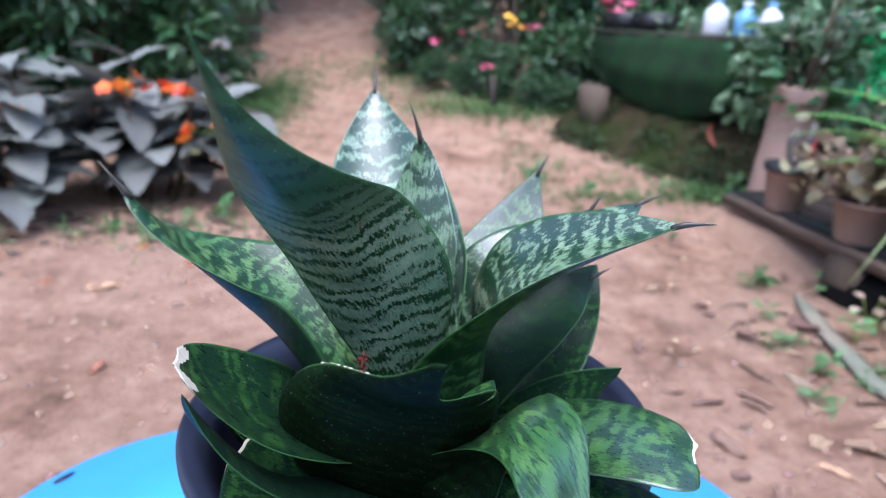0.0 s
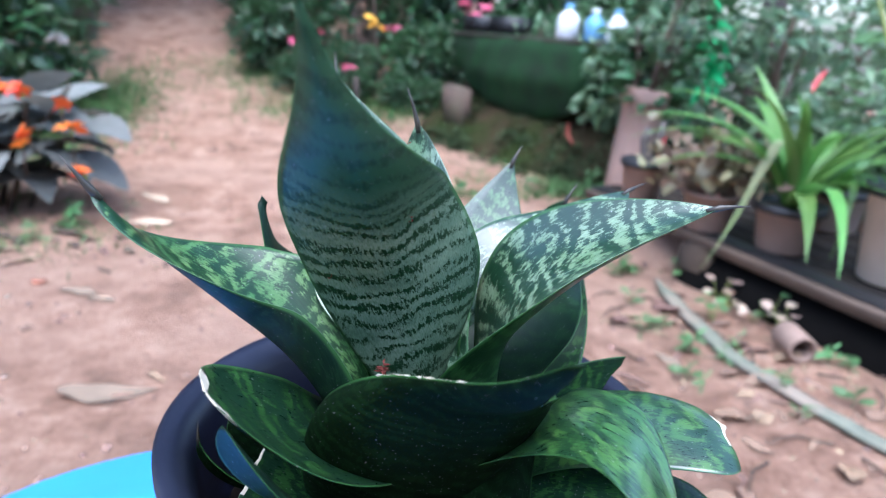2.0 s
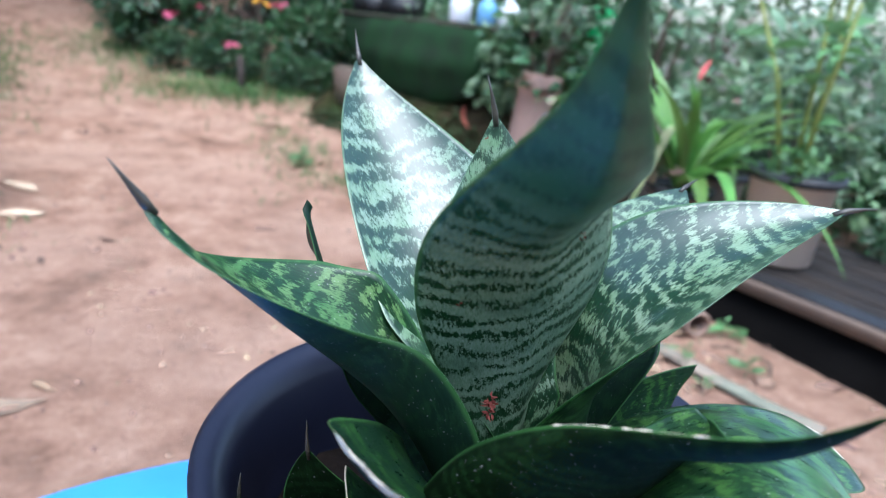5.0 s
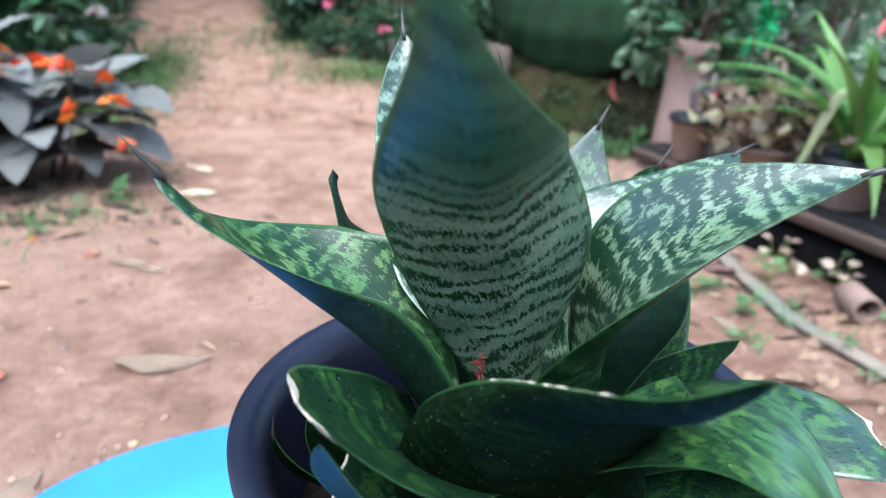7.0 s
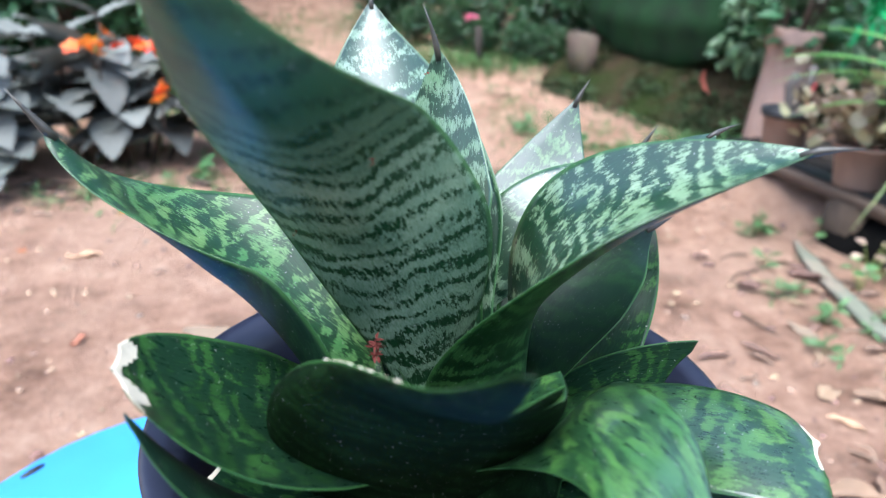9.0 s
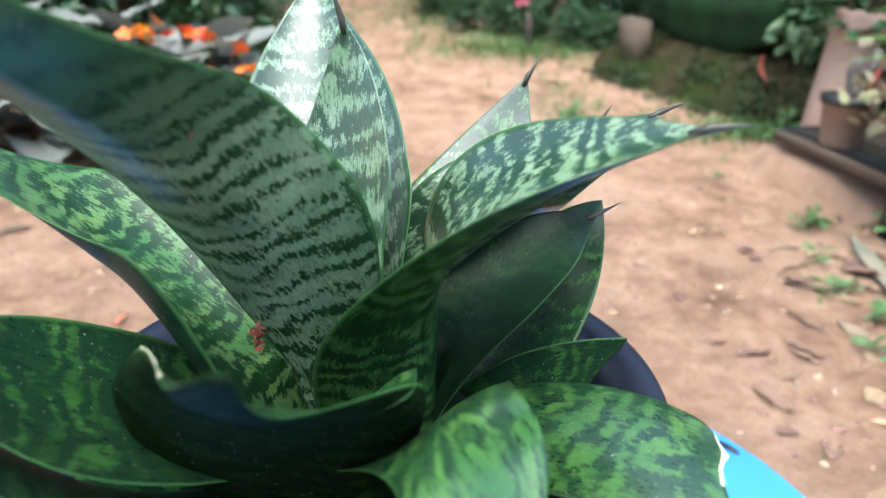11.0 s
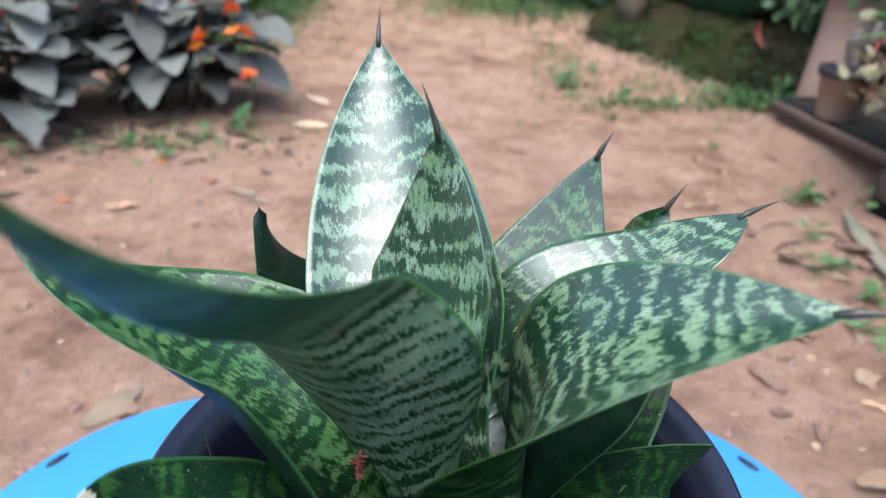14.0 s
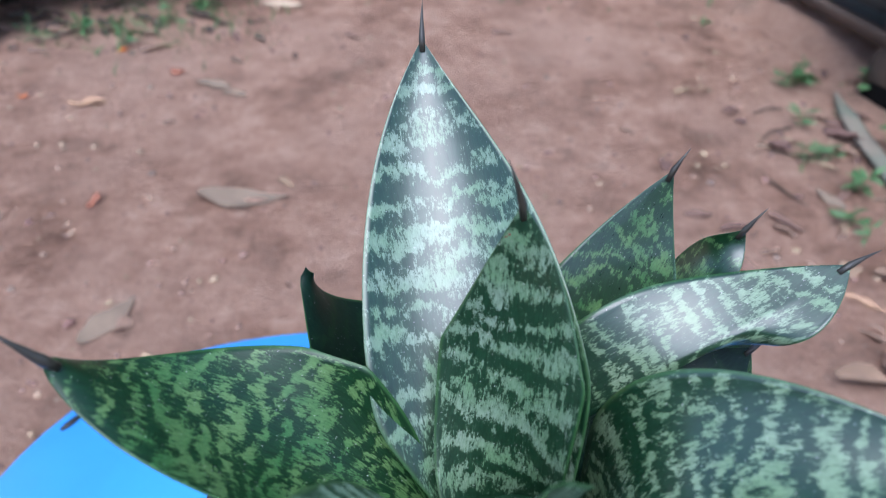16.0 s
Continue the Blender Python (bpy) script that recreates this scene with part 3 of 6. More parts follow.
def frame_leaf(p, s):
    """Midrib, side, normal, half width and cup along a leaf."""
    q = s[:, None]
    if "half" in p:
        M, H = spline(p["mid"], s), spline(p["half"], s)
        T = unit(np.gradient(M, axis=0))
        w = np.linalg.norm(H, axis=1)
        S = H / (w[:, None] + 1e-9)
        N = unit(np.cross(S, T))
        c = p.get("bulge", 0.7) * (1 - p.get("ease", 0.0) * s)
        return M, S, N, w, c
    P = np.array(p["mid"])
    M = (1 - q) ** 3 * P[0] + 3 * (1 - q) ** 2 * q * P[1] + 3 * (1 - q) * q * q * P[2] + q ** 3 * P[3]
    T = unit(3 * (1 - q) ** 2 * (P[1] - P[0]) + 6 * (1 - q) * q * (P[2] - P[1]) + 3 * q * q * (P[3] - P[2]))
    D = np.array(p["side"])
    S = D[0] * (1 - q) * (1 - 2 * q) + D[1] * 4 * q * (1 - q) + D[2] * q * (2 * q - 1)
    S = unit(S - (S * T).sum(1)[:, None] * T)
    b, m = p["base"], p["widest"]
    u, v = np.clip(s / m, 0, 1), np.clip((s - m) / (1 - m), 0, 1)
    w = p["width"] * np.where(s < m, b + (1 - b) * u * u * (3 - 2 * u), 1 - v ** p["taper"])
    c = p["cup"][0] + (p["cup"][1] - p["cup"][0]) * s
    return M, S, np.cross(S, T), w, c


def snake_leaf_mesh(p, front, back, thick=0.0016, end=1.0, ns=54, nv=25, torn=0.0, seed=1, dry=0.0):
    """A thick leaf with its own front, back and rim faces."""
    s = np.linspace(0, end, ns)
    M, S, N, w, c = frame_leaf(p, s)
    c = np.where(np.abs(c) < 1e-3, 1e-3, c)[:, None]
    v = np.linspace(-1, 1, nv)
    rng = np.random.RandomState(seed)
    lead = 0.4 if "slant" in p else 0.8
    if torn:
        # a broken end: the last rows are pulled back unevenly across the leaf
        raw = np.convolve(rng.rand(nv + 4), (0.15, 0.2, 0.3, 0.2, 0.15), "valid")
        pull = torn * (0.25 + 0.9 * raw) * np.abs(np.sin(np.linspace(0.4, 5.2, nv) + seed)) + p.get("slant", 0.0) * (v + 1) * 0.5
    grid = np.empty((ns, nv, 3))
    for k in range(nv):
        sk = s
        Mk, Sk, Nk, wk, ck = M, S, N, w, c
        if torn:
            sk = s - pull[k] * np.clip((s - end * lead) / (end * (1 - lead)), 0, 1)
            Mk, Sk, Nk, wk, ck = frame_leaf(p, sk)
            ck = np.where(np.abs(ck) < 1e-3, 1e-3, ck)[:, None]
        if "half" in p:
            # edges fixed, the body sags away from the chord
            crease = p.get("crease", 0.0)
            sag = ((1 - crease) * (1 - v[k] ** 2) + crease * (1 - math.sqrt(v[k] ** 2 + 0.012))) * np.tan(ck * 0.5)
            grid[:, k] = Mk + wk[:, None] * (v[k] * (1 + p.get("flare", 0.0) * (1 - v[k] ** 2) * (1 - sk[:, None])) * Sk - sag * Nk)
        else:
            # one margin may draw in towards the midrib at the foot
            vk = np.full((ns, 1), v[k]) if v[k] < 0 or "pinch" not in p else v[k] * np.minimum(1, 0.02 + sk / p["pinch"])[:, None]
            grid[:, k] = Mk + wk[:, None] * (np.sin(ck * vk) / ck * Sk + (1 - np.cos(ck * vk)) / ck * Nk)
    if "heel" in p:
        # one margin is drawn aside near the foot
        way, at, reach = p["heel"]
        grid += np.array(way) * (np.exp(-((s - at) / reach) ** 2)[:, None] * np.clip(-v, 0, 1)[None, :])[..., None]
    if "hem" in p:
        # the other margin is turned back along the middle of the leaf
        way, at, reach = p["hem"]
        grid += np.array(way) * (np.exp(-((s - at) / reach) ** 2)[:, None] * np.clip(v, 0, 1)[None, :])[..., None]
    # the leaf runs on down into the crown of the plant
    crown = np.array((0.062, 0.405, 0.645)) + (M[0] - np.array((0.062, 0.405, 0.70))) * np.array((0.45, 0.45, 0.0))
    k = np.linspace(0, 1, 8)[:-1][:, None, None]
    foot = crown + (grid[0] - M[0]) * 0.45
    grid = np.concatenate([foot * (1 - k) + grid[0] * k, grid])
    run = np.linalg.norm(M[0] - crown)
    M = np.concatenate([crown * (1 - k[:, 0]) + M[0] * k[:, 0], M])
    s, w = np.concatenate([np.zeros(7), s]), np.concatenate([np.full(7, w[0]), w])
    ns += 7
    du, dv = np.gradient(grid, axis=0), np.gradient(grid, axis=1)
    nor = unit(np.cross(dv, du))
    edge = np.maximum(0.22, 1 - np.abs(v) ** 3)[None, :, None]
    h = thick * 0.5 * edge * np.minimum(1, 0.25 + 4 * (1 - s / max(end, 1e-6)))[:, None, None]
    along = np.concatenate([[0], np.cumsum(np.linalg.norm(np.diff(M, axis=0), axis=1))])
    uv = np.stack([v[None, :] * w[:, None], np.repeat(along[:, None], nv, 1)], -1).reshape(-1, 2)
    verts = np.concatenate([(grid + nor * h).reshape(-1, 3), (grid - nor * h).reshape(-1, 3)])
    K, faces, mats = ns * nv, [], []
    upper = np.linspace(0, 1, nv) if grid[-1, 0, 2] > grid[-1, -1, 2] else np.linspace(1, 0, nv)
    for i in range(ns - 1):
        for k in range(nv - 1):
            a = i * nv + k
            # the torn end is bleached over a strip of uneven depth
            pale = torn and dry and upper[k] < 0.62 and ns - 2 - i < 2.6 * dry * (0.2 + abs(math.sin(k * 0.6 + seed)))
            if dry > 1:
                pale = upper[k] < 0.93 and ns - 2 - i < 2.7 + 1.7 * math.sin(k * 0.55 + seed)
            faces.append((a, a + 1, a + nv + 1, a + nv)), mats.append(2 if pale else 0)
            faces.append((K + a, K + a + nv, K + a + nv + 1, K + a + 1)), mats.append(2 if pale else 1)
    rim = [(i * nv, (i + 1) * nv) for i in range(ns - 1)] + [((ns - 1) * nv + k, (ns - 1) * nv + k + 1) for k in range(nv - 1)] \
        + [((i + 1) * nv + nv - 1, i * nv + nv - 1) for i in range(ns - 1)]
    for j, (a, b) in enumerate(rim):
        faces.append((a, b, K + b, K + a))
        mats.append(2 if torn and ns - 1 <= j < ns - 1 + nv - 1 and math.sin(j * 0.8 + seed) > 0.55 - dry and upper[j - ns + 1] < 0.75 else 0)
    tipdir = unit(M[-1] - M[-4])
    me = mesh_of("leaf", verts, faces, [front, back, M_CUT], np.concatenate([uv, uv]), mats)
    span = np.stack([np.repeat(np.abs(v)[None, :], ns, 0), np.repeat(s[:, None], nv, 1)], -1).reshape(-1, 2)
    layer = me.uv_layers.new(name="Span")
    idx = np.empty(len(me.loops), dtype=np.int32)
    me.loops.foreach_get("vertex_index", idx)
    layer.data.foreach_set("uv", np.concatenate([span, span]).astype(np.float32)[idx].ravel())
    return me, Vector(M[-1]), Vector(tipdir), grid


def spike_mesh(p, d, length, bend=(0, 0, 0.0), r=0.0015):
    d, bend = Vector(d), Vector(bend)
    pts = [Vector(p) - d * 0.006, Vector(p), Vector(p) + d * length * 0.5 + bend * 0.4, Vector(p) + d * length + bend]
    v, f = tube(pts, [r * 0.9, r, r * 0.48, r * 0.10], 8)
    return mesh_of("spike", v, f, M_SPIKE)


def build_snake_plant():
    t = thing("potted_snake_plant", "bird's nest snake plant with banded leaves in a navy plastic pot", "potted plant", pose(0.058, 0.419, 0.4405))
    inv = t.matrix_basis.inverted()

    def add(name, me, parent, label=""):
        ob = part(name, me, parent=parent, label=label)
        if parent is t:
            ob.matrix_parent_inverse = inv
        return ob

    R, H = 0.1405, 0.2595
    prof = [(0.098, 0.0), (0.102, 0.004), (0.120, H - 0.045), (0.122, H - 0.030), (0.131, H - 0.028), (0.135, H - 0.012), (R, H - 0.006), (R, H),
            (R - 0.004, H + 0.002), (0.127, H - 0.003), (0.121, H - 0.014), (0.117, H - 0.05), (0.108, H - 0.13), (0.05, H - 0.135)]
    v, f = revolve(prof, 96)
    part("pot", mesh_of("pot", v, f, M_POT), parent=t, label="navy blue plastic pot with a thick rolled rim")
    v, f = revolve([(0.02, H - 0.075), (0.06, H - 0.062), (0.113, H - 0.068), (0.1135, H - 0.08)][::-1], 40)
    rng = random.Random(4)
    v = [(x, y, z + rng.uniform(-0.004, 0.004)) for x, y, z in v]
    part("soil", mesh_of("soil", v, f, M_POTSOIL), parent=t, label="dark potting soil")

    rows = [
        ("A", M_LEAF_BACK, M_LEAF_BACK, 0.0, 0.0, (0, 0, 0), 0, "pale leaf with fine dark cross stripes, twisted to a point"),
        ("B", M_LEAF, M_LEAF_BACK, 0.0, 0.017, (0.001, 0, 0), 0, "tall pointed banded leaf with a glossy face"),
        ("C", M_LEAF, M_LEAF_BACK, 0.0, 0.016, (-0.003, -0.002, 0.001), 0, ""),
        ("D", M_LEAF_MID, M_LEAF_BACK, 0.0, 0.011, (0.002, 0, 0), 0, ""),
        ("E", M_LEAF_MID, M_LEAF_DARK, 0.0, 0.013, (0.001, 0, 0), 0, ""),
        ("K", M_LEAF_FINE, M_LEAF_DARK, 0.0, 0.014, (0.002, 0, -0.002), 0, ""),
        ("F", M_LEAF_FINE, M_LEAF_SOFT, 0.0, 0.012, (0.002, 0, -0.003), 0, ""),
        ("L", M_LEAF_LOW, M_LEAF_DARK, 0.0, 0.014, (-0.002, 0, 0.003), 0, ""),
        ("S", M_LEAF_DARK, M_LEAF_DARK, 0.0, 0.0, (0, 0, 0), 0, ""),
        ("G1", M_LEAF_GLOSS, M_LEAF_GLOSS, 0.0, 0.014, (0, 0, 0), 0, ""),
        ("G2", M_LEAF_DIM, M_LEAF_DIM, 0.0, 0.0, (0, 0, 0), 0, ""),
        ("M", M_LEAF_DIM, M_LEAF_SHADED, 0.06, 0.0, (0, 0, 0), 3, "dark green leaf with shade in its colour and a torn dry white end"),
        ("N", M_LEAF_DIM, M_LEAF_SHADED, 0.0, 0.0, (0, 0, 0), 7, "gutter-shaped leaf coloured dark for shade, with a dry white rim"),
        ("I", M_LEAF_GREEN, M_LEAF_DARK, 0.05, 0.0, (0, 0, 0), 5, "green mottled leaf with a broken end"),
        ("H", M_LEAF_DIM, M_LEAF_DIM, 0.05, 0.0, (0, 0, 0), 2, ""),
        ("J", M_LEAF_GREEN, M_LEAF_SHADED, 0.0, 0.0, (0, 0, 0), 0, ""),
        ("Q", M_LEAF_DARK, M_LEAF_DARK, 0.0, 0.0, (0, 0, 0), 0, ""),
        ("P", M_LEAF_DIM, M_LEAF_DARK, 0.05, 0.0, (0, 0, 0), 4, "low leaf coloured dark for shade, with a dry white edge"),
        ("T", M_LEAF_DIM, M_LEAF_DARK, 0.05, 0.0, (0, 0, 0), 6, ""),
        ("V", M_LEAF_GREEN, M_LEAF_GREEN, 0.0, 0.0, (0, 0, 0), 0, "small striped leaf end cut off square"),
        ("R", M_LEAF_SHADED, M_LEAF_SHADED, 0.0, 0.012, (0.001, 0, 0.002), 0, "young dusty leaf low inside the pot"),
        ("W", M_LEAF_SHADED, M_LEAF_SHADED, 0.0, 0.009, (0.001, 0, 0.001), 0, "small young shoot low inside the pot"),
        ("U", M_LEAF_SHADED, M_LEAF_SHADED, 0.0, 0.0, (0, 0, 0), 0, ""),
    ]
    for key, front, back, torn, spike, bend, seed, label in rows:
        me, tip, d, grid = snake_leaf_mesh(LEAVES[key], front, back, torn=torn, seed=seed, end=ENDS.get(key, 0.97 if torn else 1.0), dry=DRY.get(key, 0.0))
        ob = add("leaf", me, t, label)
        if key == "N":
            # the bleached margin on one side
            r0, pts = 0.00042, [Vector(p) for p in grid[29:47, -1]]
            v, f = tube(pts, [r0 * (0.12 + 0.9 * max(0.0, math.sin(i * 0.8 + 1.4 * math.sin(i * 2.1)))) for i in range(len(pts))], 6)
            part("dry_edge", mesh_of("dry_edge", [p + Vector((0.0006 * noise.noise(p * 900), 0, 0.0006 * noise.noise(p * 700))) for p in v], f, M_CUT), parent=ob, label="bleached dry torn edge")
        if spike:
            sp = part("spike", spike_mesh(tip, d, spike, bend, 0.0019 if key == "L" else 0.0010 if key in "RW" else 0.0015), parent=ob, label="dry brown pointed tip")
    rng = random.Random(9)
    for (x, y, z), n, w in (((0.0335, 0.3605, 0.7625), 30, 0.0048), ((0.039, 0.323, 0.846), 5, 0.0022), ((0.010, 0.345, 0.815), 3, 0.0018), ((0.049, 0.432, 0.855), 3, 0.002), ((0.062, 0.415, 0.800), 3, 0.0016), ((0.014, 0.378, 0.712), 4, 0.003)):
        pieces = []
        for i in range(n):
            m = Matrix.Translation((x + rng.gauss(0, w * 0.13), y + rng.gauss(0, w * 0.09), z + rng.uniform(-1, 1) * w * 0.9)) @ Euler((rng.uniform(0, 6), rng.uniform(0, 6), rng.uniform(0, 6))).to_matrix().to_4x4()
            pieces.append((*blade(w * rng.uniform(0.5, 0.9), w * 0.32, 0.5, 0.4, n=3, across=1), m))
        v, f = gather(pieces)
        add("debris", mesh_of("debris", v, f, M_DEBRIS), t, "rust-red dried flower bits stuck to a leaf")
    return t


LEAF_L["pinch"], LEAF_L["heel"] = 0.30, ((-0.011, -0.006, 0.017), 0.2, 0.16)
LEAF_K["hem"] = ((0.010, 0.074, 0.000), 0.43, 0.23)
LEAF_G1["heel"] = ((0.009, 0.009, -0.006), 0.12, 0.13)
LEAF_F["heel"] = ((-0.032, -0.008, 0.002), 0.0, 0.26)
LEAF_J = dict(mid=[(0.0763, 0.3275, 0.7074), (0.1065, 0.3361, 0.7372), (0.1156, 0.3100, 0.7559), (0.1260, 0.2955, 0.7641), (0.1395, 0.2763, 0.7559), (0.1381, 0.2659, 0.7397)],
    half=[(-0.0233, 0.0071, 0.0120), (-0.0040, -0.0338, 0.0325), (-0.0125, -0.0746, 0.0217), (0.0030, -0.0364, -0.0070), (-0.0028, -0.0173, -0.0221), (0.0018, 0.0070, 0.0008)], bulge=-0.44)
LEAF_A["bulge"], LEAF_A["crease"] = 0.85, 0.5
LEAF_N = dict(mid=[(0.038, 0.376, 0.691), (0.033, 0.351, 0.720), (0.061, 0.322, 0.779), (0.066, 0.303, 0.790), (0.0655, 0.264, 0.8035), (0.0755, 0.245, 0.824), (0.0855, 0.240, 0.838)],
    half=[(-0.035, -0.005, 0.006), (-0.033, -0.020, 0.041), (-0.046, -0.0075, 0.0065), (-0.031, -0.008, 0.009), (-0.006, -0.006, 0.009), (-0.006, 0, 0.001), (0.004, 0.002, -0.003)], bulge=1.01, flare=1.1, ease=0.75)
LEAF_Q = dict(mid=[(0.045, 0.375, 0.690), (0.020, 0.320, 0.705), (-0.005, 0.295, 0.735), (-0.0245, 0.285, 0.786)],
    side=[(-0.4, 0.9, 0.0), (-0.4, 0.8, -0.3), (-0.39, 0.75, -0.5)], width=0.017, base=0.8, widest=0.6, taper=5.0, cup=(-0.5, -0.5))
LEAF_P = dict(mid=[(0.045, 0.375, 0.680), (0.020, 0.350, 0.690), (-0.012, 0.336, 0.704), (-0.043, 0.343, 0.732)],
    side=[(-0.5, 0.8, 0.0), (-0.4, 0.8, 0.2), (-0.2, 0.75, 0.5)], width=0.040, base=0.7, widest=0.6, taper=6.0, cup=(0.3, 0.3))
LEAF_T = dict(mid=[(0.080, 0.370, 0.680), (0.120, 0.345, 0.705), (0.160, 0.315, 0.712), (0.198, 0.318, 0.700)],
    side=[(0.2, -0.9, -0.2), (0.2, -0.9, -0.2), (0.3, -0.8, -0.3)], width=0.026, base=0.8, widest=0.6, taper=6.0, cup=(-0.3, -0.3))
LEAF_U = dict(mid=[(0.060, 0.370, 0.680), (0.055, 0.335, 0.690), (0.050, 0.300, 0.690), (0.045, 0.268, 0.672)],
    side=[(-1, 0, 0), (-1, 0, 0), (-1, 0, 0)], width=0.036, base=0.8, widest=0.55, taper=2.0, cup=(-0.2, -0.4))
LEAF_H = dict(mid=[(0.105, 0.405, 0.685), (0.125, 0.405, 0.712), (0.150, 0.404, 0.724), (0.180, 0.403, 0.725)],
    side=[(-0.1, -0.35, -0.93), (-0.1, -0.35, -0.93), (-0.1, -0.35, -0.93)], width=0.018, base=0.9, widest=0.5, taper=40.0, cup=(0.4, 0.3), slant=0.30)
LEAF_V = dict(mid=[(0.058, 0.350, 0.715), (0.068, 0.338, 0.732), (0.078, 0.330, 0.752), (0.090, 0.320, 0.771), (0.0975, 0.313, 0.7795)],
    half=[(0.001, 0.005, 0.002), (0.002, 0.007, 0.004), (0.002, 0.0085, 0.003), (0.002, 0.0095, 0.001), (0.001, 0.0095, -0.001)], bulge=-0.5)
LEAF_R = dict(mid=[(0.015, 0.400, 0.660), (-0.008, 0.394, 0.680), (-0.031, 0.386, 0.704), (-0.0344, 0.383, 0.7354)],
    side=[(0.85, -0.45, 0.3), (0.85, -0.45, 0.3), (0.85, -0.45, 0.2)], width=0.024, base=0.8, widest=0.5, taper=1.6, cup=(0.3, 0.3))
LEAF_W = dict(mid=[(-0.020, 0.405, 0.660), (-0.046, 0.408, 0.668), (-0.061, 0.409, 0.682), (-0.0605, 0.408, 0.698)],
    side=[(0.7, -0.6, 0.3), (0.7, -0.6, 0.3), (0.7, -0.6, 0.3)], width=0.008, base=0.8, widest=0.4, taper=1.4, cup=(0.4, 0.4))
ENDS = {"P": 0.84, "J": 0.86, "N": 0.94, "S": 1.0}
# how far the bleached strip reaches in at each torn end
DRY = {"M": 1.5, "P": 0.25, "I": 0.12, "H": 0.0, "T": 0.1}
LEAVES = {"A": LEAF_A, "B": LEAF_B, "C": LEAF_C, "D": LEAF_D, "E": LEAF_E, "K": LEAF_K, "F": LEAF_F, "L": LEAF_L, "S": LEAF_S,
          "G1": LEAF_G1, "G2": LEAF_G2, "M": LEAF_M, "N": LEAF_N, "I": LEAF_I, "H": LEAF_H, "J": LEAF_J, "Q": LEAF_Q, "P": LEAF_P, "T": LEAF_T, "U": LEAF_U, "V": LEAF_V, "R": LEAF_R, "W": LEAF_W}
build_snake_plant()

# ---- garden plants ----
def rng_of(seed):
    return random.Random(seed)


LEAF_SHAPE = blade(0.09, 0.040, 0.35, 0.3, n=4, across=1)
LEAF_BIG = blade(0.15, 0.062, 0.4, 0.25, n=5, across=1)
LEAF_NARROW = blade(0.16, 0.022, 0.5, 0.3, n=5, across=1, tip=1.2)
ROUND_LEAF = blade(0.055, 0.055, 0.2, 0.15, n=5, across=2, tip=3.0, base=0.5)
FLOWER_PETAL = blade(0.030, 0.022, 0.5, 0.3, n=4, across=1, tip=2.5, base=0.4, lift=0.5)


def flower_mesh(name, count, petals, material, spread, seed, scale=1.0):
    """A loose head of small open flowers."""
    r, pieces = rng_of(seed), []
    for i in range(count):
        c = Vector((r.gauss(0, spread), r.gauss(0, spread), r.gauss(0, spread * 0.6)))
        tilt = Euler((r.uniform(-.9, .9), r.uniform(-.9, .9), r.uniform(0, 6))).to_matrix().to_4x4()
        for k in range(petals):
            m = Matrix.Translation(c) @ tilt @ Matrix.Rotation(2 * math.pi * k / petals, 4, "Z") @ Matrix.Rotation(0.5, 4, "X") @ Matrix.Scale(scale, 4)
            pieces.append((*FLOWER_PETAL, m))
    v, f = gather(pieces)
    return mesh_of(name, v, f, material)


def crown_spots(r, centre, size, count, clumps):
    """Places on uneven clumps of an open crown."""
    spots, heads = [], []
    for i in range(clumps):
        d = Vector((r.gauss(0, 1), r.gauss(0, 1), r.gauss(0, 1))).normalized() * r.uniform(0.45, 1.0)
        heads.append((Vector((d.x * size[0], d.y * size[1], d.z * size[2])) + Vector(centre), r.uniform(0.16, 0.34)))
    for i in range(count):
        h, rad = r.choice(heads)
        d = Vector((r.gauss(0, 1), r.gauss(0, 1), r.gauss(0, 1))).normalized()
        p = h + d * rad * min(size) * 1.5 * r.uniform(0.5, 1.0)
        spots.append((p, d + (p - Vector(centre)) * 0.4))
    return spots, [h for h, _ in heads]


def build_shrub(name, label, category, height, spread, leaves, shape, material, seed, at, clumps=22, trunk=0.03, group="shrubs behind the yard", low=0.15):
    """Stems with limbs and a crown of many leaves."""
    r = rng_of(seed)
    t = thing(name, label, category, at, group)
    centre = (0, 0, height * (0.5 + low * 0.5))
    spots, heads = crown_spots(r, centre, (spread, spread * 0.8, height * (0.5 - low * 0.4)), leaves, clumps)
    v, f = tube([(0, 0, -0.25), (0.02, 0.01, height * 0.25), (-0.02, 0.02, height * 0.55), (0.03, 0, height * 0.85)], [trunk, trunk * 0.9, trunk * 0.7, trunk * 0.3], 9)
    st = part("trunk", mesh_of("trunk", v, f, M_STEM), parent=t)
    for h in heads[:9]:
        k = r.uniform(0.2, 0.6)
        v, f = tube([(0, 0.01, height * k * 0.6), (h.x * 0.5, h.y * 0.5, height * k * 0.6 + (h.z - height * k * 0.6) * 0.6), h], [trunk * 0.5, trunk * 0.35, trunk * 0.12], 6)
        part("limb", mesh_of("limb", v, f, M_STEM), parent=t)
    v, f = scatter_leaves(shape, spots, r)
    part("crown", mesh_of("crown", v, f, material), parent=t)
    return t


def gz(x, y, dz=0.0, rz=0.0, s=1.0):
    return pose(x, y, surface(x, y) + dz, 0, 0, rz) @ Matrix.Scale(s, 4)


